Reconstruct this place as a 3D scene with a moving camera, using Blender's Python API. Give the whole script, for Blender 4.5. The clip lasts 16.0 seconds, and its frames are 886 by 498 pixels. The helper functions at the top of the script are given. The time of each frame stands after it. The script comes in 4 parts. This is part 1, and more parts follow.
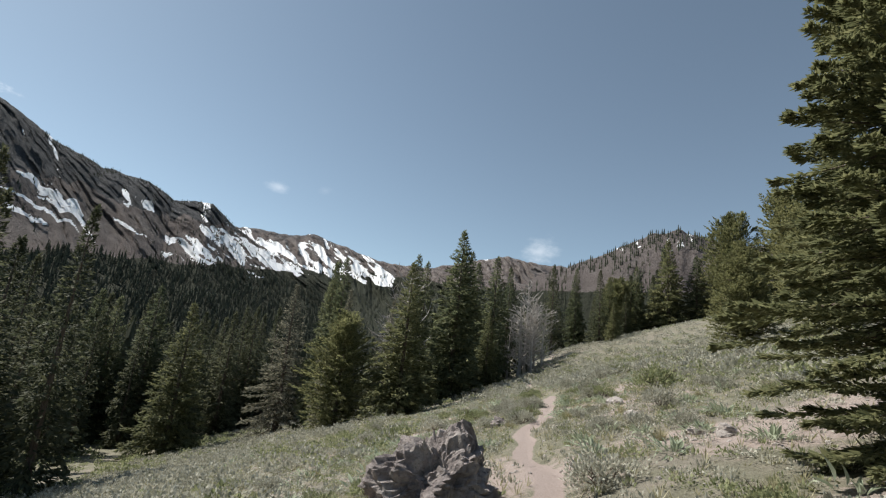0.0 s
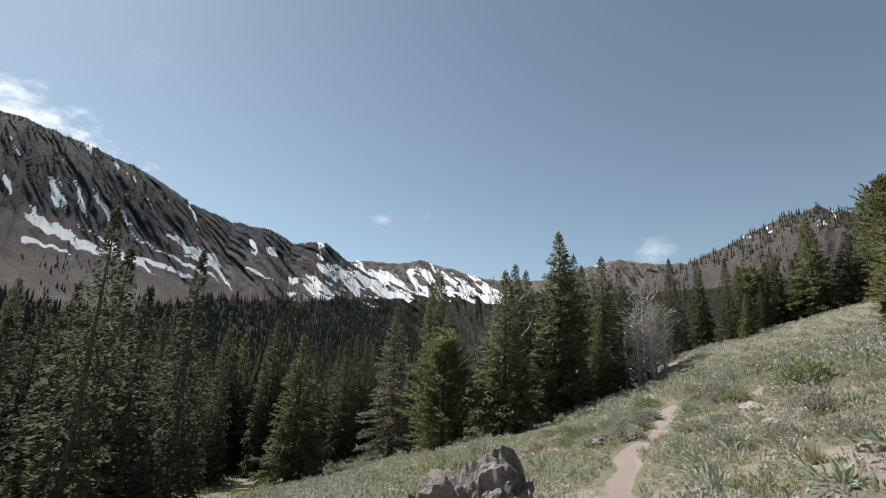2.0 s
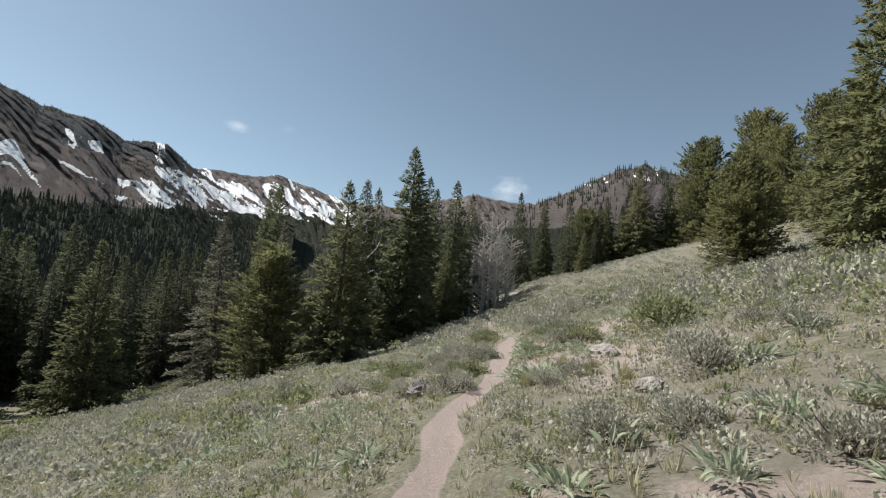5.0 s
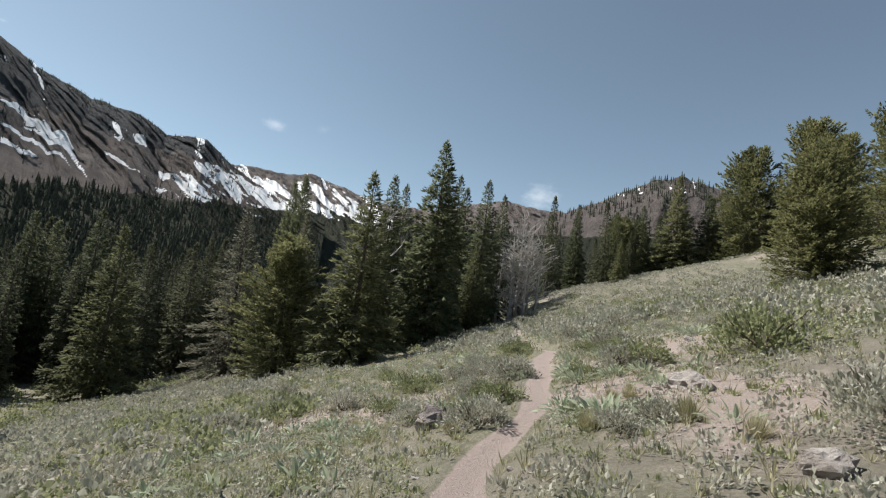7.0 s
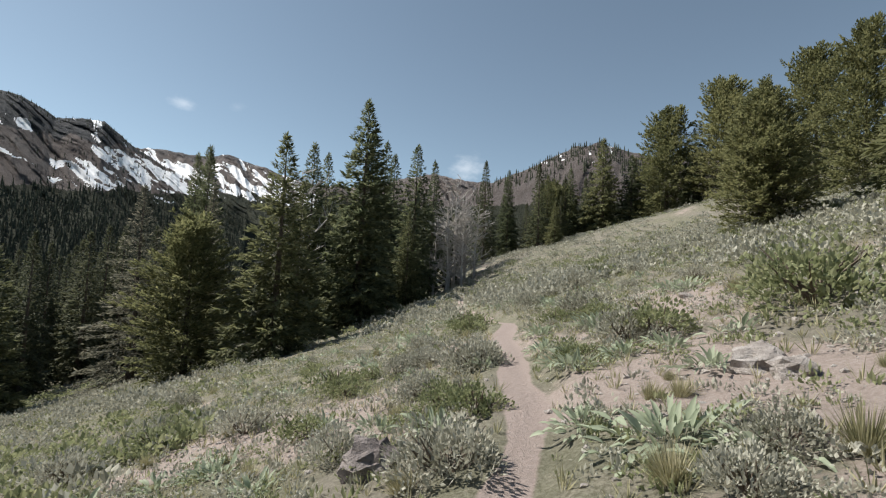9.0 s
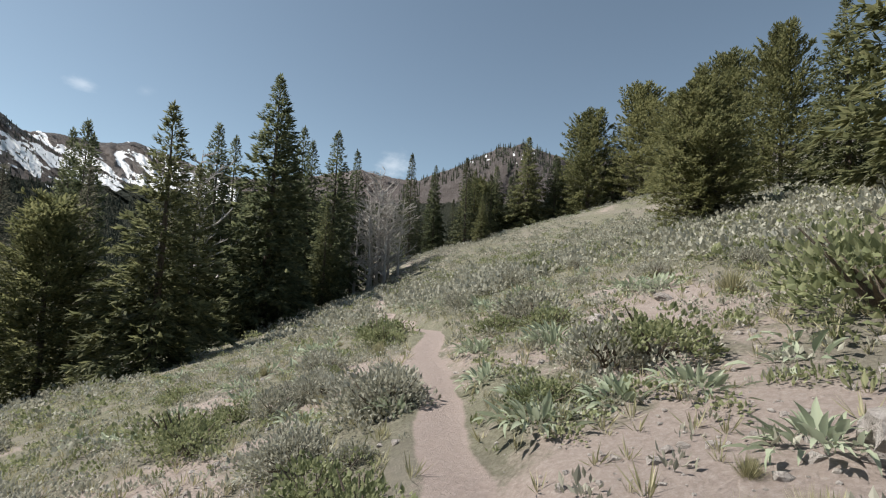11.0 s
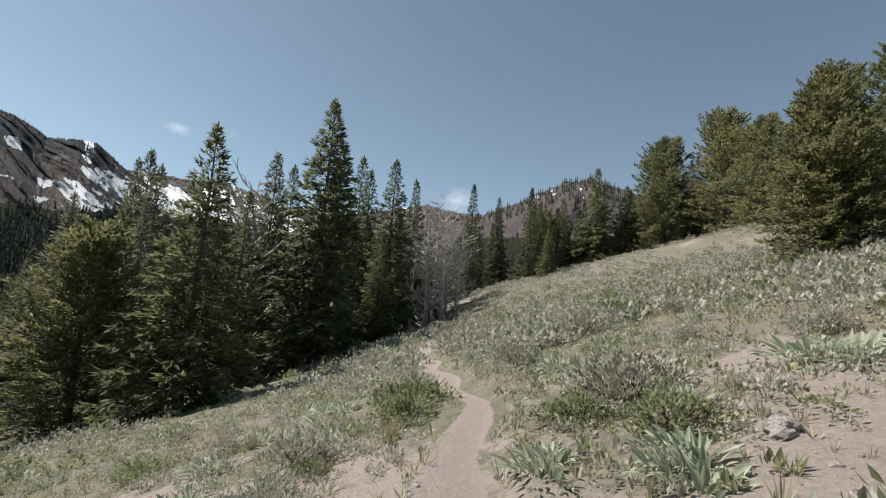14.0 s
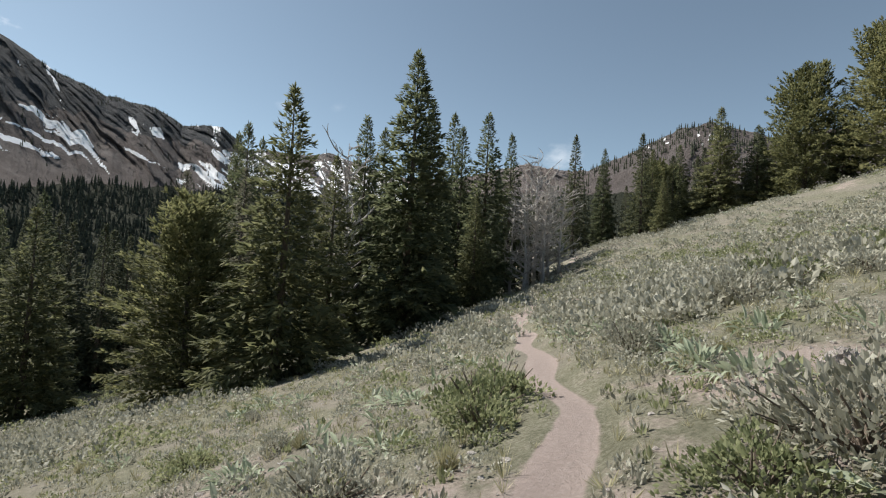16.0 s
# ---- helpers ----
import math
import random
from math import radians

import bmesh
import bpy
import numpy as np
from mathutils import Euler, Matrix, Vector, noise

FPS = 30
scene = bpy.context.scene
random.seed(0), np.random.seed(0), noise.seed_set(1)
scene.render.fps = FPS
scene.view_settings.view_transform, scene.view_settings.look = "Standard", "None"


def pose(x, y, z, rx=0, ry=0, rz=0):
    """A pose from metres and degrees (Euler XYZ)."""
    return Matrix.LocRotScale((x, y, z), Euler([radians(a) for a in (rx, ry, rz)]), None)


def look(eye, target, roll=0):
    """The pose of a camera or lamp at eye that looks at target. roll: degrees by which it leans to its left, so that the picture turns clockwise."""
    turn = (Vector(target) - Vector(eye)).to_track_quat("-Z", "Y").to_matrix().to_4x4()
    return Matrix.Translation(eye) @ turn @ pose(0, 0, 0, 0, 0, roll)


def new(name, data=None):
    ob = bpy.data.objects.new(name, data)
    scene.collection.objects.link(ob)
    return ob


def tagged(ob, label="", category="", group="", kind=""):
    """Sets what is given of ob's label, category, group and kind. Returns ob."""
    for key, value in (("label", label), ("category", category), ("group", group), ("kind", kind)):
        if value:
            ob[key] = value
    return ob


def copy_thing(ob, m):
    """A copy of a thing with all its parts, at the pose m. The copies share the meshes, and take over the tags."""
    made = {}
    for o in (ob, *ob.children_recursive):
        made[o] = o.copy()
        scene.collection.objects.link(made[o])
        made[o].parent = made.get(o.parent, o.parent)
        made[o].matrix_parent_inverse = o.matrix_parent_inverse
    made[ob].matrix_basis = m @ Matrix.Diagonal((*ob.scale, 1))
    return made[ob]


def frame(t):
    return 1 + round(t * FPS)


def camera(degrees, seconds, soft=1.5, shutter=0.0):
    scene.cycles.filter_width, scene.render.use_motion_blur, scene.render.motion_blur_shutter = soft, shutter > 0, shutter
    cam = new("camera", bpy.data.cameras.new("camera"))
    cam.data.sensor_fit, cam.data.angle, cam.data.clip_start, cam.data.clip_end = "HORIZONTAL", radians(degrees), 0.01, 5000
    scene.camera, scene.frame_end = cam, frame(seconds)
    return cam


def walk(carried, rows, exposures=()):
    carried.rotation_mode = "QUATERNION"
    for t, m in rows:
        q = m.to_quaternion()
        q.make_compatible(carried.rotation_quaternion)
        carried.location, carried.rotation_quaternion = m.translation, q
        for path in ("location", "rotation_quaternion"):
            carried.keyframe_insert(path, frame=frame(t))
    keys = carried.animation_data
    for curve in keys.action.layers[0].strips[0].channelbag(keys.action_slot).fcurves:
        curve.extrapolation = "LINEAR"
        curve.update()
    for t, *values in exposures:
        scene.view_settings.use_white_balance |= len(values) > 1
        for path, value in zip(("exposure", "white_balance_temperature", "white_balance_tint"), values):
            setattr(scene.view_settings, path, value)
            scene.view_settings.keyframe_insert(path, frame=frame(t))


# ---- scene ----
cam = camera(83.4, 16.0, 1.15)
METRES, EYE, TILT, LEAN, TURN = 20.0, 1.5, 13.0, -6.0, 0.0
ROWS = [
    (0.0, 0.0, 0.0, 0.0, -0.0, 0.0, 0.0),
    (0.5, 0.0099, 0.0323, -0.0014, 3.54, 0.37, 0.54),
    (1.0, 0.0292, 0.0208, -0.0073, 18.82, 3.54, 4.21),
    (1.5, 0.0422, 0.045, -0.0131, 24.45, 5.41, 6.19),
    (2.0, 0.0469, 0.0915, -0.0282, 12.09, 2.64, 6.51),
    (2.5, 0.0567, 0.133, -0.0357, 5.57, 0.08, 4.19),
    (3.0, 0.0663, 0.1671, -0.0431, 4.91, 0.74, 3.96),
    (3.5, 0.0701, 0.2072, -0.0528, -1.11, -1.26, 3.32),
    (4.0, 0.077, 0.2452, -0.0604, -2.86, -5.45, 2.08),
    (6.5, 0.0849, 0.3858, -0.0955, -2.99, -7.37, -0.02),
    (7.0, 0.0872, 0.4177, -0.1043, -0.06, -6.52, -1.26),
    (7.5, 0.0839, 0.4459, -0.1136, 7.07, -5.43, -3.43),
    (8.0, 0.0869, 0.4848, -0.1242, 7.53, -7.71, 0.43),
    (8.5, 0.0853, 0.5195, -0.1326, -0.34, -9.83, 1.81),
    (9.0, 0.0901, 0.5563, -0.1409, -8.35, -9.43, 1.28),
    (9.5, 0.091, 0.588, -0.1501, -7.9, -7.66, 2.03),
    (10.0, 0.1012, 0.6223, -0.1583, -15.43, -9.56, 0.37),
    (12.5, 0.1481, 0.7404, -0.18, -16.96, -10.02, -0.9),
    (13.0, 0.155, 0.7632, -0.1831, -14.57, -10.88, -1.5),
    (13.5, 0.1666, 0.7817, -0.1874, -13.51, -9.56, -1.69),
    (14.0, 0.1727, 0.8049, -0.1937, -9.24, -5.86, -0.4),
    (14.5, 0.1826, 0.8292, -0.1999, -9.05, -6.17, -0.03),
    (15.0, 0.1887, 0.8536, -0.2048, -7.04, -6.15, 0.42),
    (15.5, 0.1957, 0.8787, -0.2094, -3.59, -8.73, 1.84),
    (16.0, 0.2004, 0.8991, -0.2119, 2.12, -9.92, 3.46),
]
walk(cam, [(t, pose(0, 0, EYE, TILT, LEAN, TURN) @ pose(METRES * x, METRES * y, METRES * z, 90 + pitch, roll, yaw)) for t, x, y, z, yaw, pitch, roll in ROWS])

# ---- sky and sun ----
SUN_LEFT, SUN_UP = 70.0, 50.0
world = bpy.data.worlds.new("sky")
scene.world = world
world.use_nodes = True
wt = world.node_tree
for n in list(wt.nodes):
    wt.nodes.remove(n)


def link(tree, a, b):
    tree.links.new(a, b)


w_out = wt.nodes.new("ShaderNodeOutputWorld")
w_bg = wt.nodes.new("ShaderNodeBackground")
w_sky = wt.nodes.new("ShaderNodeTexSky")
w_sky.sky_type = "NISHITA"
w_sky.sun_disc = False
w_sky.sun_elevation = radians(SUN_UP)
w_sky.sun_rotation = radians(-SUN_LEFT)
w_sky.altitude = 2400
w_sky.air_density, w_sky.dust_density, w_sky.ozone_density = 1.0, 2.2, 1.0
w_bg.inputs["Strength"].default_value = 0.091
w_geo = wt.nodes.new("ShaderNodeTexCoord")


def sky_blob(az, el, wide, high, lean):
    """Mask, 1 inside an ellipse of the sky (degrees) and 0 outside."""
    mp = wt.nodes.new("ShaderNodeMapping")
    mp.vector_type = "TEXTURE"
    m = pose(0, 0, 0, 0, 0, az) @ pose(0, 0, 0, el, 0, 0) @ pose(0, 0, 0, 0, lean, 0)
    mp.inputs["Rotation"].default_value = m.to_euler()
    link(wt, w_geo.outputs["Generated"], mp.inputs["Vector"])
    sc = wt.nodes.new("ShaderNodeVectorMath")
    sc.operation = "MULTIPLY"
    sc.inputs[1].default_value = (1 / math.tan(radians(wide)), 0, 1 / math.tan(radians(high)))
    link(wt, mp.outputs["Vector"], sc.inputs[0])
    ln = wt.nodes.new("ShaderNodeVectorMath")
    ln.operation = "LENGTH"
    link(wt, sc.outputs["Vector"], ln.inputs[0])
    sub = wt.nodes.new("ShaderNodeMath")
    sub.operation = "SUBTRACT"
    sub.inputs[0].default_value = 1.0
    link(wt, ln.outputs["Value"], sub.inputs[1])
    dot = wt.nodes.new("ShaderNodeSeparateXYZ")
    link(wt, mp.outputs["Vector"], dot.inputs[0])
    front = wt.nodes.new("ShaderNodeMath")
    front.operation = "GREATER_THAN"
    front.inputs[1].default_value = 0.0
    link(wt, dot.outputs["Y"], front.inputs[0])
    behind = wt.nodes.new("ShaderNodeMath")
    behind.operation = "MULTIPLY_ADD"
    link(wt, front.outputs[0], behind.inputs[0])
    behind.inputs[1].default_value, behind.inputs[2].default_value = 9.0, -9.0
    both = wt.nodes.new("ShaderNodeMath")
    both.operation = "ADD"
    link(wt, sub.outputs[0], both.inputs[0])
    link(wt, behind.outputs[0], both.inputs[1])
    return both.outputs[0]


w_noise = wt.nodes.new("ShaderNodeTexNoise")
w_noise.inputs["Scale"].default_value = 26.0
w_noise.inputs["Detail"].default_value = 8.0
w_noise.inputs["Roughness"].default_value = 0.62
w_map = wt.nodes.new("ShaderNodeMapping")
w_map.inputs["Scale"].default_value = (1.0, 1.0, 2.0)
link(wt, w_geo.outputs["Generated"], w_map.inputs["Vector"])
link(wt, w_map.outputs["Vector"], w_noise.inputs["Vector"])
w_hsv = wt.nodes.new("ShaderNodeHueSaturation")
w_hsv.inputs["Saturation"].default_value = 0.75
link(wt, w_sky.outputs["Color"], w_hsv.inputs["Color"])
w_tint = wt.nodes.new("ShaderNodeMixRGB")
w_tint.blend_type = "MULTIPLY"
w_tint.inputs["Fac"].default_value = 1.0
w_tint.inputs["Color2"].default_value = (0.91, 1.0, 0.94, 1)
link(wt, w_hsv.outputs["Color"], w_tint.inputs["Color1"])
sky_col = w_tint.outputs["Color"]
for az, el, wide, high, lean, dense, cover in ((66, 20.6, 20, 5.6, 9, 1.5, 0.72), (21.0, 17.0, 1.6, 0.9, 0, 0.9, 0.28),
                                               (16.0, 17.6, 1.2, 0.7, 0, 0.5, 0.16), (-10.0, 13.6, 2.8, 1.9, -20, 0.9, 0.35),
                                               (48.0, 29.0, 2.2, 2.8, 10, 0.5, 0.14)):
    blob = sky_blob(az, el, wide, high, lean)
    ad = wt.nodes.new("ShaderNodeMath")
    ad.operation = "MULTIPLY_ADD"
    link(wt, w_noise.outputs["Fac"], ad.inputs[0])
    ad.inputs[1].default_value = 1.5
    ad.inputs[2].default_value = -0.80
    ad2 = wt.nodes.new("ShaderNodeMath")
    ad2.operation = "ADD"
    link(wt, ad.outputs[0], ad2.inputs[0])
    link(wt, blob, ad2.inputs[1])
    mr = wt.nodes.new("ShaderNodeMapRange")
    mr.inputs["From Min"].default_value = 0.02
    mr.inputs["From Max"].default_value = 1.0 / dense
    mr.inputs["To Max"].default_value = cover
    mr.interpolation_type = "SMOOTHSTEP"
    link(wt, ad2.outputs[0], mr.inputs["Value"])
    mx = wt.nodes.new("ShaderNodeMixRGB")
    link(wt, mr.outputs["Result"], mx.inputs["Fac"])
    link(wt, sky_col, mx.inputs["Color1"])
    mx.inputs["Color2"].default_value = (9.5, 9.8, 10.2, 1)
    sky_col = mx.outputs["Color"]
link(wt, sky_col, w_bg.inputs["Color"])
link(wt, w_bg.outputs["Background"], w_out.inputs["Surface"])

sun = new("sun", bpy.data.lights.new("sun", "SUN"))
sun.data.energy, sun.data.angle, sun.data.color = 4.4, radians(0.53), (1.0, 0.95, 0.87)
sun_way = Vector((-math.sin(radians(SUN_LEFT)) * math.cos(radians(SUN_UP)), math.cos(radians(SUN_LEFT)) * math.cos(radians(SUN_UP)), math.sin(radians(SUN_UP))))
sun.matrix_world = look(sun_way * 100, (0, 0, 0))
scene.view_settings.exposure = 0.52

# ---- materials ----


def material(name, rough=0.85, spec=0.3):
    m = bpy.data.materials.new(name)
    m.use_nodes = True
    b = m.node_tree.nodes["Principled BSDF"]
    b.inputs["Roughness"].default_value = rough
    b.inputs["Specular IOR Level"].default_value = spec
    return m, m.node_tree, b


def noise_node(t, scale, detail=6.0, rough=0.6, stretch=None):
    co = t.nodes.new("ShaderNodeNewGeometry").outputs["Position"]
    if stretch:
        mp = t.nodes.new("ShaderNodeMapping")
        mp.inputs["Scale"].default_value = stretch
        link(t, co, mp.inputs["Vector"])
        co = mp.outputs["Vector"]
    n = t.nodes.new("ShaderNodeTexNoise")
    n.inputs["Scale"].default_value, n.inputs["Detail"].default_value, n.inputs["Roughness"].default_value = scale, detail, rough
    link(t, co, n.inputs["Vector"])
    return n.outputs["Fac"]


def ramp(t, fac, stops):
    r = t.nodes.new("ShaderNodeValToRGB")
    while len(r.color_ramp.elements) < len(stops):
        r.color_ramp.elements.new(0.5)
    for e, (p, c) in zip(r.color_ramp.elements, stops):
        e.position, e.color = p, (*c, 1)
    link(t, fac, r.inputs["Fac"])
    return r.outputs["Color"]


def mixed(t, fac, a, b, how="MIX"):
    m = t.nodes.new("ShaderNodeMixRGB")
    m.blend_type = how
    for sock, v in ((m.inputs["Fac"], fac), (m.inputs["Color1"], a), (m.inputs["Color2"], b)):
        if isinstance(v, (int, float)):
            sock.default_value = v
        elif isinstance(v, tuple):
            sock.default_value = (*v, 1)
        else:
            link(t, v, sock)
    return m.outputs["Color"]


def stepped(t, fac, lo, hi):
    m = t.nodes.new("ShaderNodeMapRange")
    m.interpolation_type = "SMOOTHSTEP"
    m.inputs["From Min"].default_value, m.inputs["From Max"].default_value = lo, hi
    link(t, fac, m.inputs["Value"])
    return m.outputs["Result"]


def summed(t, a, b, how="ADD"):
    m = t.nodes.new("ShaderNodeMath")
    m.operation = how
    for sock, v in ((m.inputs[0], a), (m.inputs[1], b)):
        if isinstance(v, (int, float)):
            sock.default_value = v
        else:
            link(t, v, sock)
    return m.outputs[0]


def relief(t, b, height, strength, distance):
    n = t.nodes.new("ShaderNodeBump")
    n.inputs["Strength"].default_value, n.inputs["Distance"].default_value = strength, distance
    link(t, height, n.inputs["Height"])
    link(t, n.outputs["Normal"], b.inputs["Normal"])


def attribute(t, name):
    a = t.nodes.new("ShaderNodeAttribute")
    a.attribute_name = name
    return a.outputs["Fac"]


def leafy(name, dark, mid, light, rough=0.7, trans=0.42, patch=0.7):
    """Foliage: each needle spray or leaf has its own tone, with slow drifts over the plant."""
    m, t, b = material(name, rough, 0.25)
    isl = t.nodes.new("ShaderNodeNewGeometry").outputs["Random Per Island"]
    ob = t.nodes.new("ShaderNodeObjectInfo").outputs["Random"]
    v = summed(t, summed(t, isl, 0.55, "MULTIPLY"), summed(t, noise_node(t, patch, 3.0), 0.45, "MULTIPLY"))
    v = summed(t, v, summed(t, summed(t, ob, -0.5), 0.22, "MULTIPLY"))
    c = ramp(t, v, ((0.15, dark), (0.5, mid), (0.85, light)))
    link(t, c, b.inputs["Base Color"])
    tr = t.nodes.new("ShaderNodeBsdfTranslucent")
    link(t, c, tr.inputs["Color"])
    mix = t.nodes.new("ShaderNodeMixShader")
    mix.inputs["Fac"].default_value = trans
    link(t, b.outputs[0], mix.inputs[1])
    link(t, tr.outputs[0], mix.inputs[2])
    link(t, mix.outputs[0], t.nodes["Material Output"].inputs["Surface"])
    return m


def barky(name, a, c2, scale=6.0):
    m, t, b = material(name, 0.9, 0.2)
    n = noise_node(t, scale, 8.0, 0.65, (3, 3, 0.6))
    link(t, ramp(t, n, ((0.3, a), (0.7, c2))), b.inputs["Base Color"])
    relief(t, b, n, 0.7, 0.03)
    return m


FIR = leafy("fir_needles", (0.066, 0.084, 0.050), (0.142, 0.164, 0.092), (0.240, 0.252, 0.140), trans=0.5)
SPRUCE = leafy("spruce_needles", (0.082, 0.094, 0.050), (0.172, 0.184, 0.094), (0.290, 0.288, 0.150), trans=0.5)
GREY = leafy("sparse_grey_needles", (0.115, 0.115, 0.085), (0.225, 0.220, 0.165), (0.340, 0.322, 0.245), trans=0.5)
PINE = leafy("pine_needles", (0.105, 0.118, 0.058), (0.215, 0.222, 0.108), (0.345, 0.335, 0.170), trans=0.5)
FARWOOD = leafy("far_wood_needles", (0.045, 0.055, 0.042), (0.088, 0.100, 0.070), (0.150, 0.160, 0.105), patch=0.05)
SAGE = leafy("sage_leaves", (0.22, 0.218, 0.165), (0.40, 0.393, 0.322), (0.55, 0.54, 0.46), trans=0.3, patch=1.4)
SHRUB = leafy("shrub_leaves", (0.13, 0.155, 0.075), (0.26, 0.285, 0.15), (0.40, 0.41, 0.24), patch=1.6)
BALSAM = leafy("balsamroot_leaves", (0.22, 0.265, 0.18), (0.36, 0.41, 0.29), (0.50, 0.54, 0.41), rough=0.6, trans=0.32, patch=1.5)
GRASS = leafy("grass_blades", (0.22, 0.22, 0.12), (0.40, 0.375, 0.23), (0.58, 0.53, 0.37), trans=0.3, patch=0.6)
# darker copy of the fir needles: the backlit wood's shade put into the colour
WOOD_SHADED = leafy("shaded_wood_needles", (0.046, 0.058, 0.036), (0.100, 0.112, 0.066), (0.175, 0.180, 0.105))
BARK = barky("bark", (0.07, 0.055, 0.045), (0.19, 0.16, 0.135))
DEADWOOD = barky("bleached_wood", (0.36, 0.33, 0.31), (0.62, 0.59, 0.56), 9.0)
TWIG = barky("twigs", (0.11, 0.085, 0.065), (0.23, 0.19, 0.155), 20.0)


def rocky(name, dark, mid, light, scale=3.0):
    m, t, b = material(name, 0.92, 0.25)
    n1 = noise_node(t, scale, 10.0, 0.7)
    n2 = noise_node(t, scale * 9, 6.0, 0.7)
    c = ramp(t, n1, ((0.32, dark), (0.5, mid), (0.68, light)))
    c = mixed(t, stepped(t, n2, 0.56, 0.66), c, dark)
    link(t, c, b.inputs["Base Color"])
    relief(t, b, summed(t, n1, n2), 0.9, 0.06)
    return m


ROCK = rocky("boulder_rock", (0.13, 0.112, 0.110), (0.30, 0.265, 0.255), (0.48, 0.44, 0.41))
PALE = rocky("pale_stone", (0.34, 0.30, 0.275), (0.52, 0.47, 0.44), (0.68, 0.64, 0.61), 6.0)

# soil of the slope: gravelly pink dirt on the path and bare places, litter and low growth elsewhere
GROUND, gt, gb = material("slope_soil", 0.95, 0.15)
g1, g2, g3 = noise_node(gt, 0.33, 5.0), noise_node(gt, 2.2, 10.0, 0.75), noise_node(gt, 26.0, 8.0, 0.8)
dirt = ramp(gt, g3, ((0.30, (0.23, 0.185, 0.162)), (0.5, (0.34, 0.285, 0.257)), (0.72, (0.50, 0.44, 0.405))))
dirt = mixed(gt, summed(gt, g2, 0.5, "MULTIPLY"), dirt, (0.32, 0.262, 0.235))
path_dirt = mixed(gt, stepped(gt, g3, 0.40, 0.70), (0.32, 0.262, 0.238), (0.39, 0.328, 0.302))
litter = ramp(gt, g2, ((0.28, (0.14, 0.140, 0.098)), (0.5, (0.235, 0.228, 0.170)), (0.72, (0.36, 0.325, 0.27))))
litter = mixed(gt, stepped(gt, g3, 0.40, 0.60), mixed(gt, 0.65, litter, (0.07, 0.068, 0.04)), litter)
litter = mixed(gt, stepped(gt, g1, 0.42, 0.62), litter, mixed(gt, 0.5, litter, (0.24, 0.21, 0.19)))
bare = stepped(gt, summed(gt, attribute(gt, "bare"), summed(gt, summed(gt, g2, -0.5), 1.7, "MULTIPLY")), 0.20, 0.62)
col = mixed(gt, bare, litter, dirt)
trod = stepped(gt, summed(gt, attribute(gt, "trod"), summed(gt, summed(gt, g2, -0.5), 0.5, "MULTIPLY")), 0.35, 0.6)
col = mixed(gt, trod, col, path_dirt)
link(gt, col, gb.inputs["Base Color"])
relief(gt, gb, summed(gt, g3, summed(gt, g2, 2.0, "MULTIPLY")), 0.8, 0.035)

# mountain: brown scree, cliffs toned dark for shade and haze, snow in the gullies
MOUNT, mt, mb = material("mountain_rock", 0.95, 0.1)
m1, m2, m3 = noise_node(mt, 0.012, 8.0, 0.65), noise_node(mt, 0.045, 10.0, 0.75), noise_node(mt, 0.3, 5.0, 0.7)
scree = ramp(mt, m1, ((0.3, (0.155, 0.132, 0.126)), (0.5, (0.225, 0.196, 0.186)), (0.7, (0.310, 0.280, 0.266))))
# cliff rock, with the bluish haze and shade of the face in its colour
cliff = ramp(mt, m2, ((0.3, (0.060, 0.064, 0.072)), (0.5, (0.110, 0.114, 0.122)), (0.72, (0.190, 0.190, 0.196))))
mc = mixed(mt, stepped(mt, summed(mt, attribute(mt, "cliff"), summed(mt, summed(mt, m2, -0.5), 0.9, "MULTIPLY")), 0.35, 0.65), scree, cliff)
green = stepped(mt, summed(mt, attribute(mt, "wooded"), summed(mt, summed(mt, m3, -0.5), 1.1, "MULTIPLY")), 0.45, 0.6)
mc = mixed(mt, green, mc, (0.06, 0.066, 0.048))
snow = stepped(mt, summed(mt, attribute(mt, "snow"), summed(mt, summed(mt, m2, -0.5), 0.42, "MULTIPLY")), 0.50, 0.56)
mc = mixed(mt, snow, mc, (0.90, 0.91, 0.93))
link(mt, mc, mb.inputs["Base Color"])
relief(mt, mb, summed(mt, summed(mt, m2, m3), summed(mt, 1.15, snow, "SUBTRACT"), "MULTIPLY"), 1.0, 14.0)

# ---- shapes ----


def mesh_ob(name, verts, faces, mat, parent=None, smooth=False):
    me = bpy.data.meshes.new(name)
    me.from_pydata([tuple(v) for v in verts] if not isinstance(verts, np.ndarray) else verts.tolist(), [], faces if isinstance(faces, list) else faces.tolist())
    me.materials.append(mat)
    if smooth:
        me.polygons.foreach_set("use_smooth", [True] * len(me.polygons))
    me.update()
    ob = new(name, me)
    ob.parent = parent
    return ob


def smooth01(v):
    v = np.clip(v, 0.0, 1.0)
    return v * v * (3 - 2 * v)


def lattice(seed):
    r = np.random.RandomState(seed)
    return r.rand(256, 256)


LATTICES = [lattice(s) for s in range(4)]


def value_noise(x, y, which=0):
    """Smooth noise from 0 to 1, one unit to a cell."""
    g = LATTICES[which]
    xi, yi = np.floor(x).astype(int), np.floor(y).astype(int)
    fx, fy = x - xi, y - yi
    fx, fy = fx * fx * (3 - 2 * fx), fy * fy * (3 - 2 * fy)
    a, b = g[xi % 256, yi % 256], g[(xi + 1) % 256, yi % 256]
    c, d = g[xi % 256, (yi + 1) % 256], g[(xi + 1) % 256, (yi + 1) % 256]
    return (a + (b - a) * fx) * (1 - fy) + (c + (d - c) * fx) * fy


